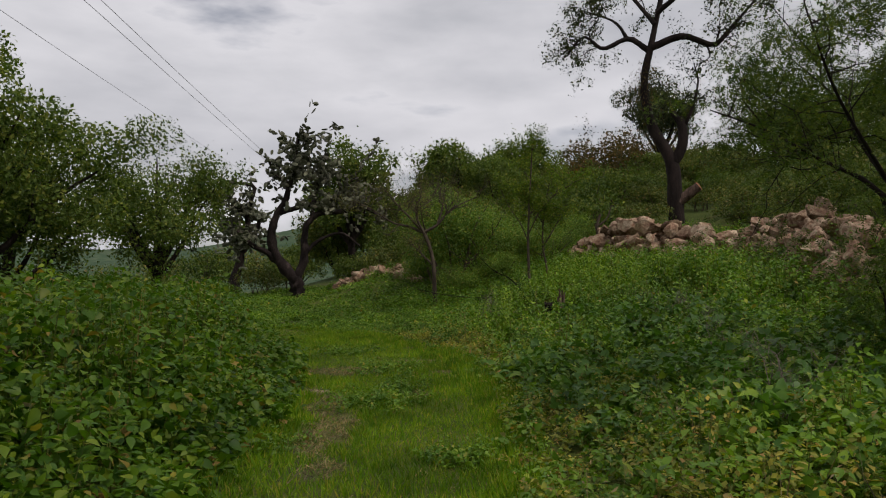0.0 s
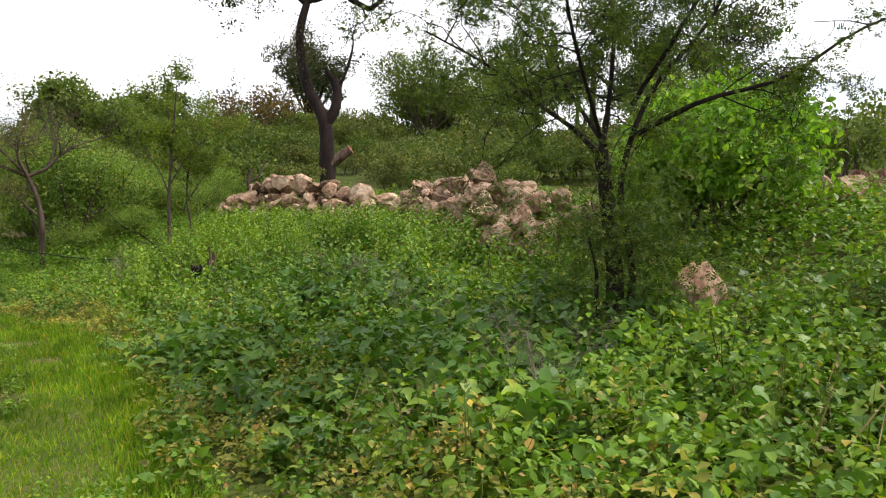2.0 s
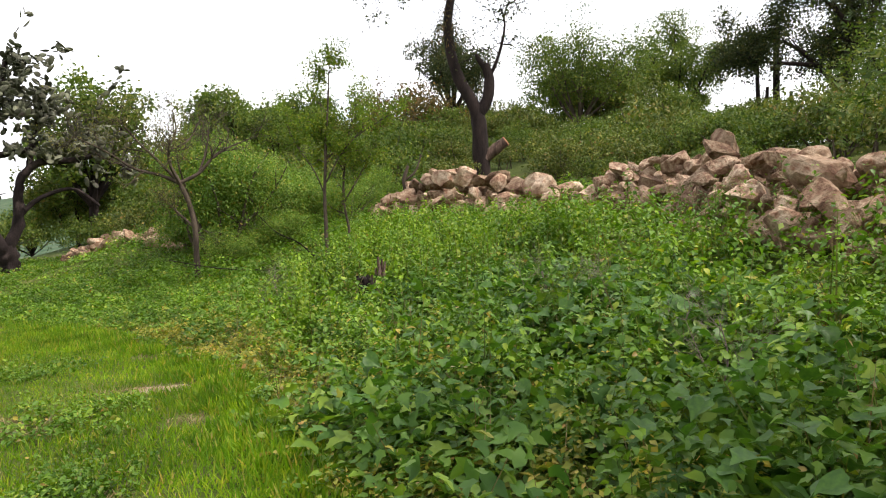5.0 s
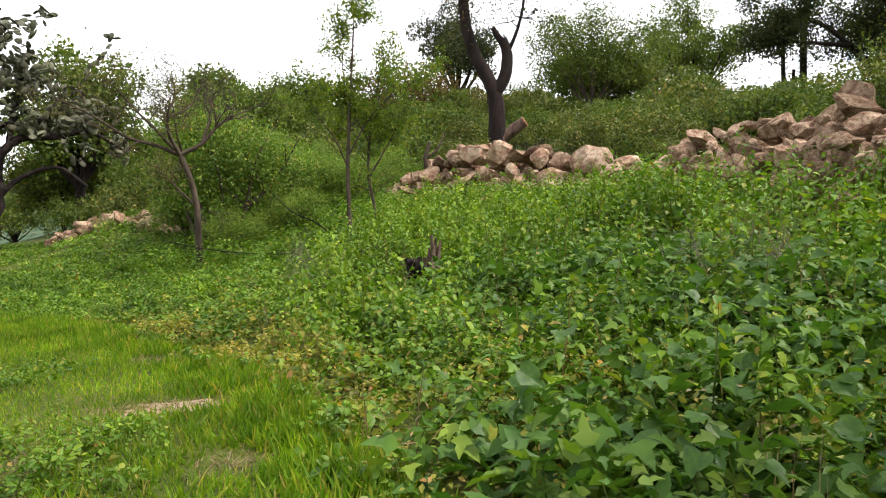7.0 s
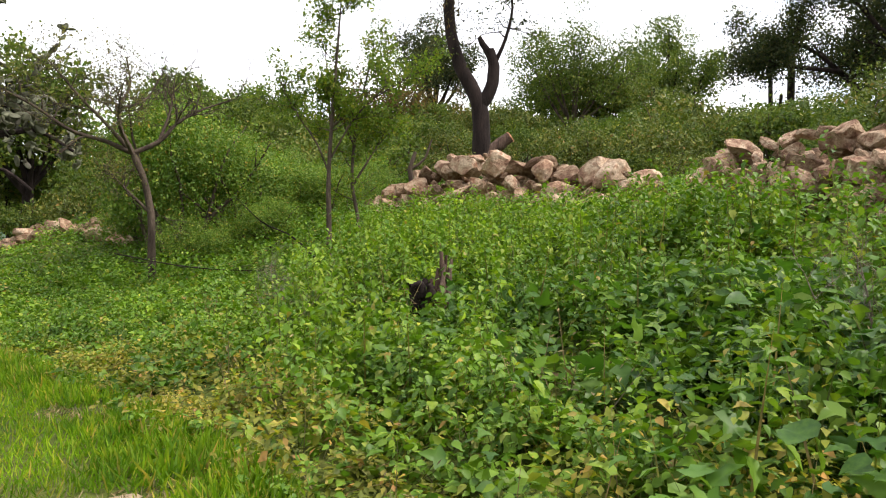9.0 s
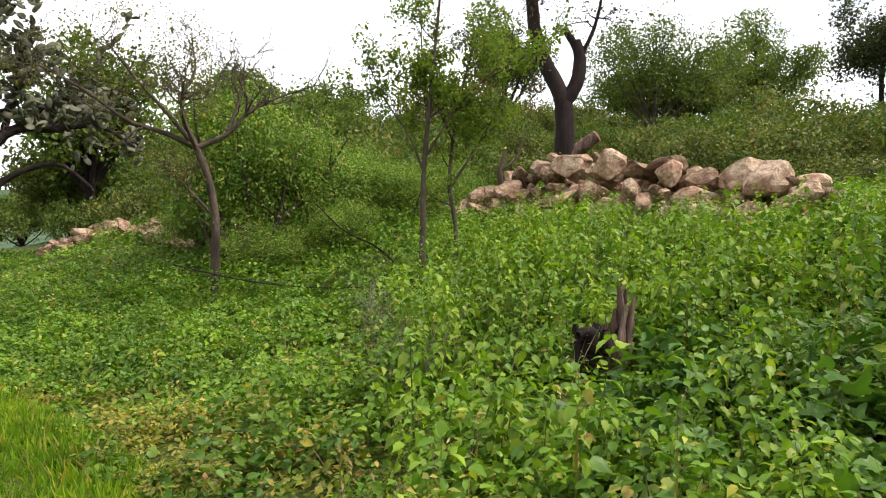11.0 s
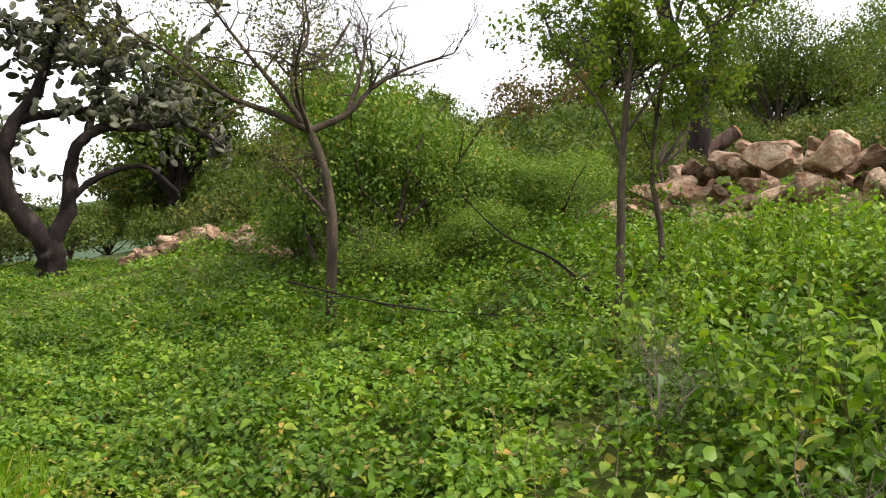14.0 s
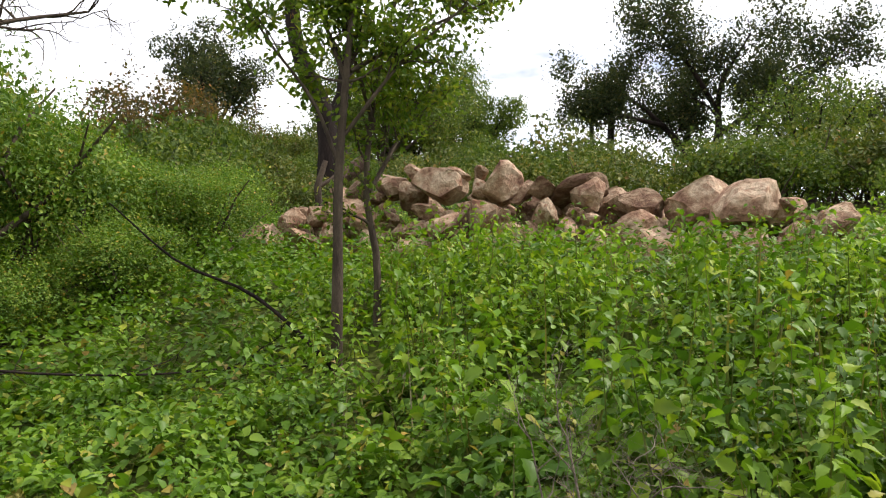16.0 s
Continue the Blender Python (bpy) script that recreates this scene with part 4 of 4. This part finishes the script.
BANKSIDE = shrub_parts(160, 2.6, 2.0, 3600, .10, M_BANK, "small", 9)
for x, y, k in ((-6.3, 9.5, .8), (-7.6, 12.2, .95), (-6.6, 15.0, .75), (-8.6, 17.5, .9), (-10.3, 20.5, 1.0), (-12.5, 24.5, 1.1), (-9.2, 24.0, .7), (-12.0, 15.5, 1.2), (-13.5, 29.0, 1.1), (-10.4, 31.0, .8), (-15.5, 26, 1.3), (-8.0, 7.5, .9)):
    shrub("leafy_bush", x, y, BANKSIDE, "rounded green leafy bush beyond the bank", x * 40, k, "bushes beyond bank")

# ---- stump, snags, log, cables ----
t = Tree("tree_stump", 2.62, 17.2, 10, 81, "weathered split purple-brown tree stump standing in weeds", "stump", sink=0.0)
for pts, r0, r1 in (([(.07, 0), (.08, .4), (.05, .74)], .062, .018), ([(.13, 0), (.14, .38), (.17, .66)], .05, .014), ([(.0, 0), (.01, .3), (.02, .56)], .055, .016),
                    ([(.04, 0, -.06), (.05, .35, -.06), (.09, .60, -.05)], .045, .012), ([(.1, 0, .06), (.11, .4, .06), (.12, .70, .05)], .05, .014), ([(-.06, 0), (-.07, .25), (-.05, .44)], .05, .02)):
    t.limb(pts, r0, r1, M_STUMP, "splinter", 12, 8, .2)
for pts, r0, r1 in (([(-.12, .05), (-.16, .3), (-.11, .44)], .07, .03), ([(-.24, .05, -.05), (-.25, .28), (-.3, .43)], .055, .02), ([(-.15, .25, -.08), (-.22, .38, -.1), (-.3, .36, -.12)], .06, .03), ([(-.05, .2, -.1), (-.1, .4, -.12)], .06, .03)):
    t.limb(pts, r0, r1, M_BARK, "rotten_root", 9, 8, .28)

for x, y, pts, r0, label, bearing in ((6.0, 28.6, [(0, 0), (.05, .8), (-.02, 1.4), (.12, 1.9)], .09, "short pale dead snag behind the stone heap", 12),):
    t = Tree("dead_snag", x, y, bearing, 83, label, "dead tree")
    t.limb(pts, r0, r0 * .55, M_GREYBARK, "trunk", 10, 8, .1)
    e = pts[-1]
    t.limb([pts[-2], (e[0] + .25, e[1] - .2), (e[0] + .45, e[1] + .35)], r0 * .5, r0 * .25, M_GREYBARK, "limb", 7, 7)

t = Tree("column_cactus", 30.5, 38.7, 54, 84, "tall grey columnar cactus with upright arms on the ridge", "cactus")
t.limb([(0, 0), (0, 3.4), (.05, 6.8)], .22, .17, M_CACTUSBARK, "trunk", 12, 9)
t.limb([(0, .8), (-.7, 1.5), (-.95, 3.0), (-1.0, 5.5)], .16, .12, M_CACTUSBARK, "arm", 10, 8)
t.limb([(0, 1.0), (-.5, 2.1), (-.45, 3.8)], .12, .09, M_CACTUSBARK, "arm", 8, 8)
t.limb([(0, 1.2), (.6, 2.0), (.8, 3.4)], .12, .09, M_CACTUSBARK, "arm", 8, 8)

for i, (x, y, h) in enumerate(((1.0, 17.4, .6), (3.7, 12.9, .65), (3.8, 10.0, .6), (2.75, 6.0, .62), (1.1, 19.2, .65), (4.1, 12.4, .6))):
    t = Tree("dead_weed", x, y, 20 * i, 400 + i, "dry grey-brown dead twiggy weed standing among green leaves", "dead plant", 0.02, "dead weeds")
    t.limb([(0, 0), (.05, h * .5), (-.02, h)], .008, .004, M_DEAD, "stem", 6, 5)
    t.limb([(.03, .05), (.16, h * .5), (.34, h * .8)], .007, .003, M_DEAD, "stem", 6, 5)
    t.limb([(-.02, .05), (-.15, h * .45, .1), (-.26, h * .9, .15)], .007, .003, M_DEAD, "stem", 6, 5)
    t.twigs(8, .26, 3, .12, .3, .4, .3, M_DEAD, kids=4)

t = Tree("fallen_branch", .6, 23.2, 10, 85, "thin bare fallen branch lying over weeds", "branch", sink=-.3)
t.limb([(-1.7, .30), (-.6, .1, -.1), (.4, .02), (1.4, .05, .1), (2.2, -.02, .1)], .012, .005, M_BARK, "limb", 14, 6)
t.twigs(6, .5, 2, .05, mat=M_BARK, start=.1)
tagged(t.ob, kind="")

for x0, dz in ((-15.2, 0.0), (-12.0, 0.0), (-11.6, .15)):
    ys = np.linspace(-60, 180, 60)
    line = np.stack([x0 + (24 - ys) * .087, ys, 10.5 + dz + .00012 * (ys - 40) ** 2], -1)
    ob = new("power_cable", raw_mesh("power_cable", *tube(line, np.full(60, .011), 6), M_CABLE, True))
    tagged(ob, "thin grey overhead power cable against the sky", "cable", "power cables")

# ---- the track: grass, bare earth ----
BARE = [(-2.2, 10.5, .45, .28), (-1.1, 6.2, .22, .35), (-.8, 5.2, .3, .18), (-.43, 13.8, .55, .22), (-.1, 12.2, .25, .25), (-1.35, 8.0, .3, 1.3), (-1.6, 9.5, .28, .9), (-.7, 16.0, .4, .3), (-.5, 10.3, .25, .3), (-1.9, 12.5, .8, .5), (-.35, 3.9, .25, .15)]


def bareness(x, y):
    out = np.zeros_like(x)
    for cx, cy, rx, ry in BARE:
        q = ((x - cx) / rx) ** 2 + ((y - cy) / ry) ** 2
        out = np.maximum(out, np.clip(1.5 - q * (1 + .3 * np.sin(9 * x + 7 * y)), 0, 1))
    return out


def dirt_patch(cx, cy, rx, ry, seed):
    """A worn bare spot, a thin uneven skin on the ground."""
    r = np.random.default_rng(seed)
    n = 26
    ang = np.linspace(0, 2 * np.pi, n, endpoint=False)
    edge = 1 + .22 * np.sin(3 * ang + seed) + .16 * np.sin(7 * ang + 2 * seed) + .10 * r.standard_normal(n)
    rings = [0.0, .4, .75, 1.0]
    v = [(cx, cy, 0.0)]
    for k in rings[1:]:
        v += [(cx + rx * k * e * math.cos(a), cy + ry * k * e * math.sin(a), 0.0) for a, e in zip(ang, edge)]
    v = np.array(v)
    v[:, 2] = land(v[:, 0], v[:, 1]) + .006
    v[-n:, 2] -= .02
    f = [(0, 1 + i, 1 + (i + 1) % n) for i in range(n)]
    for k in range(2):
        a0 = 1 + k * n
        for i in range(n):
            j = (i + 1) % n
            f += [(a0 + i, a0 + n + i, a0 + n + j), (a0 + i, a0 + n + j, a0 + j)]
    ob = new("bare_patch", raw_mesh("bare_patch", v, np.array(f), M_DIRT, True))
    return tagged(ob, "worn bare patch of pale earth in the grass track", "ground", kind="structure")


for i, b in enumerate(BARE):
    if i in (0, 3):
        dirt_patch(*b, i)


def scatter(r, n, x0, x1, y0, y1):
    return r.uniform(x0, x1, n), r.uniform(y0, y1, n)


gr = np.random.default_rng(5)
x, y = scatter(gr, 420000, -10, 1.4, -1, 24)
worn = bareness(x, y)
lush = .5 + .5 * np.sin(1.1 * x + .7) * np.sin(.6 * y + .3 * x)
near = np.clip(1.3 - np.hypot(x, y - 7) / 20, .25, 1)
keep = (x > bank_x(y) - .3) & (x < weed_x(y) + .35) & (gr.random(len(x)) > worn * .6) & (gr.random(len(x)) < near * (.55 + .45 * lush))
x, y, lush, worn = x[keep], y[keep], lush[keep], worn[keep]
n = len(x)
along = gr.standard_normal((n, 3)) * np.array([.45, .45, 0]) + np.array([0, 0, 1])
side = np.minimum(np.abs(x - weed_x(y)), np.abs(x - bank_x(y)))
tall = (.05 + .09 * lush * gr.random(n) + .13 * np.clip(.5 - side, 0, .5)) * (1 - .6 * worn)
v, f = leaves(np.stack([x, y, land(x, y) - .005], -1), along, gr.standard_normal((n, 3)) * np.array([1, 1, .1]), tall * 1.3, "blade")
tagged(new("grass", raw_mesh("grass", v, f, M_GRASS)), "short bright green grass growing over the track", "grass", kind="stuff")

# dry thatch on the worn parts
x, y = scatter(gr, 90000, -4, 1, 1, 19)
worn = bareness(x, y) + .10 * (np.sin(1.3 * y + .8 * x) > .2) * (y < 14)
keep = (x > bank_x(y)) & (x < weed_x(y)) & (gr.random(len(x)) < worn * .9)
x, y = x[keep], y[keep]
n = len(x)
v, f = leaves(np.stack([x, y, land(x, y)], -1), gr.standard_normal((n, 3)) * np.array([1, 1, 0]) + np.array([0, 0, .35]), gr.standard_normal((n, 3)) * .4 + np.array([0, 0, 1.0]), gr.uniform(.04, .10, n), "blade")
tagged(new("dry_grass", raw_mesh("dry_grass", v, f, M_STRAW)), "flattened straw-coloured dry grass on worn ground", "grass", kind="stuff")


# ---- weeds ----


def weed_plants(name, label, r, x, y, height, per, leaf, shape, mat, reach=.16, stalk=None, upright=.4):
    """Weeds: leaves in opposite pairs up a leaning stem, the lower ones larger and reaching further out."""
    n, nodes = len(x), max(per // 2, 1)
    z = land(x, y)
    k = np.repeat(np.arange(n), nodes * 2)
    m = len(k)
    step = np.tile(np.repeat(np.arange(nodes), 2), n)
    u = np.clip((step + .35 + .5 * r.random(m)) / nodes, 0, 1) ** .75
    a = r.uniform(0, 2 * np.pi, n)[k] + step * 1.75 + np.tile([0, np.pi], n * nodes) + r.standard_normal(m) * .3
    out = np.stack([np.cos(a), np.sin(a), np.zeros(m)], -1)
    lean = r.standard_normal((n, 2)) * .14
    rad = reach * (1.15 - .95 * u) * r.uniform(.35, 1.15, m)
    px = x[k] + out[:, 0] * rad + lean[k, 0] * u * u
    py = y[k] + out[:, 1] * rad + lean[k, 1] * u * u
    pz = z[k] + height[k] * u
    along = out + r.standard_normal((m, 3)) * .25 + np.array([0, 0, 1.0]) * (upright - .55 + .5 * r.standard_normal((m, 1)))
    nrm = np.array([0, 0, 1.0]) + .3 * out + r.standard_normal((m, 3)) * .45
    size = leaf * r.uniform(.6, 1.4, n)[k] * (.5 + .8 * r.random(m)) * (1.2 - .6 * u)
    v, f = leaves(np.stack([px, py, pz], -1), along, nrm, size, shape)
    ob = tagged(new(name, raw_mesh(name, v, f, mat, True)), label, "weeds", kind="stuff")
    if stalk:
        base = np.stack([x, y, z], -1)
        tip = np.stack([lean[:, 0], lean[:, 1], height], -1)
        v, f = leaves(base, tip, r.standard_normal((n, 3)) * np.array([1, 1, .1]), np.linalg.norm(tip, axis=1), "stalk")
        child("stalks", raw_mesh("stalks", v, f, stalk), ob)
    return ob


LEAF_SHAPES["stalk"] = ([(-.008, 0, 0), (.008, 0, 0), (.006, .5, .008), (-.006, .5, .008), (0, 1, 0)], [(0, 1, 2), (0, 2, 3), (3, 2, 4)])


def broad_zone(x, y):
    """How far the big dark leaves hold the ground."""
    z = np.maximum(np.exp(-((x - 3.4) / 1.5) ** 2 - ((y - 8.0) / 2.2) ** 2), np.exp(-((x - 4.0) / 1.3) ** 2 - ((y - 12.3) / 2.0) ** 2))
    z = np.maximum(z, .8 * np.exp(-((x - 1.9) / .9) ** 2 - ((y - 10.8) / 1.3) ** 2))
    return np.maximum(z, .6 * np.exp(-((x - 3.6) / 1.2) ** 2 - ((y - 16.0) / 1.6) ** 2))


def tallness(x, y):
    return .5 + .3 * np.sin(.9 * x + 1.3 * y) * np.sin(1.6 * x - .5 * y + 1) + .3 * np.sin(3.4 * x + 2.0 * y) * np.sin(2.7 * y - 2.3 * x) + .12 * np.sin(6.1 * x - 4.2 * y)


def clear_of(x, y, spots):
    ok = np.ones(len(x), bool)
    for cx, cy, rad in spots:
        ok &= np.hypot(x - cx, y - cy) > rad
    return ok


CLEAR = [(6.0, 7.3, .42), (5.5, 6.8, .3), (5.1, 6.3, .2), (2.55, 17.1, .2), (2.6, 22.7, .25), (2.3, 22.2, .25), (1.9, 21.6, .25)]
wr = np.random.default_rng(9)
x, y = scatter(wr, 13500, -5, 6.2, -2, 27)
d = x - weed_x(y)
keep = (d > .05) & (d < 6.2) & clear_of(x, y, CLEAR) & (np.hypot(x - 4.85, y - 7.5) > .15) & (wr.random(len(x)) > .85 * broad_zone(x, y))
x, y, d = x[keep], y[keep], d[keep]
thin = wr.random(len(x)) < np.clip((.34 - tallness(x, y)) * 2.0, 0, .5)
x, y, d = x[~thin], y[~thin], d[~thin]
pale = np.where(y < 13, .8 * np.exp(-((d - .9) / 1.2) ** 2), np.exp(-((d - .6) / .7) ** 2)) * (y < 20) > wr.random(len(x)) * 1.3
hgt = (.08 + .60 * np.clip(tallness(x, y), 0, 1) ** 1.2) * np.clip(.45 + d * .35, .45, 1.0) * wr.uniform(.6, 1.3, len(x))
hgt = hgt * np.where((y > 18) & (x < .9 + .25 * (y - 17)), .68, 1)
hgt = hgt * np.where((np.abs(x - 2.4) < .7) & (y > 15.3) & (y < 17.6), .78, 1)
broad_half = (~pale) & (wr.random(len(x)) < .45)
weed_plants("weeds", "dense knee-high green weeds on the slope", wr, x[~pale & ~broad_half], y[~pale & ~broad_half], hgt[~pale & ~broad_half], 34, .074, "leafy", M_WEED, .18, M_STALK)
weed_plants("broadleaf_weeds", "dense bright green broad-leaved weeds on the slope", wr, x[broad_half], y[broad_half], hgt[broad_half] * 1.05, 26, .086, "leafy", M_WEED, .2, M_STALK)
weed_plants("pale_weeds", "pale yellow-green weeds along the track's edge", wr, x[pale], y[pale], hgt[pale] * .9, 36, .068, "small", M_WEED_PALE, .16, M_STRAW)

x, y = scatter(wr, 9000, .8, 7, 3, 19)
keep = (wr.random(len(x)) < broad_zone(x, y) ** 1.2 * .75) & (x > weed_x(y) + .3) & clear_of(x, y, CLEAR)
x, y = x[keep], y[keep]
gourd = weed_plants("gourd_plants", "large dark green heart-shaped gourd leaves", wr, x, y, wr.uniform(.2, .55, len(x)), 12, .15, "lobed", M_BROAD, .25, M_STALK)

# the biggest single leaves nearest the track, each its own part
bx, by = scatter(wr, 4000, 1.2, 5.5, 4, 15)
keep = (broad_zone(bx, by) > .45)
bx, by = bx[keep][:280], by[keep][:280]
LEAFS = []
for i in range(5):
    q = np.random.default_rng(300 + i)
    v, f = leaves(np.zeros((1, 3)), np.array([[0, 1.0, 0]]), np.array([[.1, 0, 1.0]]), np.array([1.0]), "gourd")
    v = v + q.standard_normal(v.shape) * .03
    LEAFS.append(raw_mesh("leaf", v, f, M_BROAD, True))
for px, py in zip(bx, by):
    ob = child("leaf", LEAFS[int(wr.integers(5))], gourd)
    s = wr.uniform(.10, .165)
    ob.matrix_world = pose(px, py, float(land(px, py)) + wr.uniform(.36, .6), wr.uniform(-50, 15), wr.uniform(-35, 35), wr.uniform(0, 360)) @ Matrix.Diagonal((s, s, s, 1))

# tall nettle-like weeds standing above the rest
x, y = scatter(wr, 1500, -1, 7, 10, 24)
d = x - weed_x(y)
keep = (d > 1.5) & (d < 7) & (tallness(x, y) > .5) & ((x > .8 + .2 * (y - 17)) | (y < 15)) & clear_of(x, y, CLEAR + [(2.3, 16.6, .9)])
x, y = x[keep], y[keep]
weed_plants("tall_weeds", "tall bright green nettle-like weeds above the rest", wr, x, y, wr.uniform(.5, .95, len(x)) * np.where(d[keep] > 4, 1.3, 1), 28, .092, "toothed", M_WEED, .13, M_STALK, .15)

x, y = scatter(wr, 1100, -.6, 6, 15.5, 24)
d = x - weed_x(y)
keep = (d > 1.0) & (x > .9 + .25 * (y - 17)) & (np.sin(1.9 * x + .6 * y) + np.sin(1.3 * y - .8 * x) > -.2) & clear_of(x, y, CLEAR + [(2.3, 16.6, .9)])
x, y = x[keep], y[keep]
weed_plants("nettles", "tall yellow-green nettle-like weeds with drooping leaves", wr, x, y, wr.uniform(.5, 1.0, len(x)), 28, .095, "toothed", M_NETTLE, .10, M_STALK, 0.0)

# higher up the slope and further off
x, y = scatter(wr, 30000, -12, 14, 3, 42)
d = x - weed_x(y)
keep = (((d > 5.8) & (x < 10.5)) | ((y > 26) & (x < 9))) & (d > -1.5) & (wr.random(len(x)) < np.where(y > 30, .55, .9)) & clear_of(x, y, CLEAR)
x, y = x[keep], y[keep]
weed_plants("slope_weeds", "green weeds covering the upper slope round the walls", wr, x, y, wr.uniform(.2, .6, len(x)) * np.where((y > 25) & (x < -4), .4, 1.2), 16, .115, "small", M_WEED, .26)
x, y = scatter(wr, 9000, -22, -3, 19, 44)
keep = x < weed_x(y) + .3
keep &= ~((y < 23) & (x > bank_x(y)))
x, y = x[keep], y[keep]
weed_plants("slope_weeds", "green weeds on the low ground round the cactus", wr, x, y, wr.uniform(.08, .28, len(x)), 18, .11, "small", M_WEED, .26)

# bushy bank along the other side of the track
x, y = scatter(wr, 5600, -9, -1, -3, 19)
d = bank_x(y) - x
keep = (d > -.1) & (d < 6) & (wr.random(len(x)) < np.clip(1.3 - d * .15, .3, 1))
x, y, d = x[keep], y[keep], d[keep]
hgt = np.clip(.3 + d * .75, .3, 1.35) * (.75 + .45 * np.clip(tallness(x * 1.1, y * .8), 0, 1)) * wr.uniform(.8, 1.15, len(x)) * np.clip(1.3 - y * .035, .6, 1)
weed_plants("bank_bushes", "dense waist-high bank of leafy green bushes", wr, x, y, hgt * 1.12, 30, .12, "leafy", M_BANK, .25, M_STALK)

# dry stalks and tufts
x, y = scatter(wr, 2600, -.5, 6, 2, 22)
d = x - weed_x(y)
keep = (d > .2) & (np.sin(2.1 * x + .3) * np.sin(1.7 * y) > .55)
x, y = x[keep], y[keep]
weed_plants("dry_stalks", "dry straw-coloured stalks standing among weeds", wr, x, y, wr.uniform(.35, .7, len(x)), 8, .06, "narrow", M_STRAW, .1, M_STRAW)
for cx, cy, rad, k in ((-1.0, 9.6, .3, 70), (-.75, 10.6, .22, 40), (-1.1, 12.7, .35, 60), (-1.9, 7.2, .25, 40), (-2.2, 15.2, .4, 50), (.1, 6.6, .2, 30)):
    x, y = cx + wr.standard_normal(k) * rad, cy + wr.standard_normal(k) * rad
    weed_plants("leafy_tuft", "low round leafy tuft in the grass of track", wr, x, y, wr.uniform(.06, .24, k), 26, .055, "oval", M_WEED, .12, M_STALK)
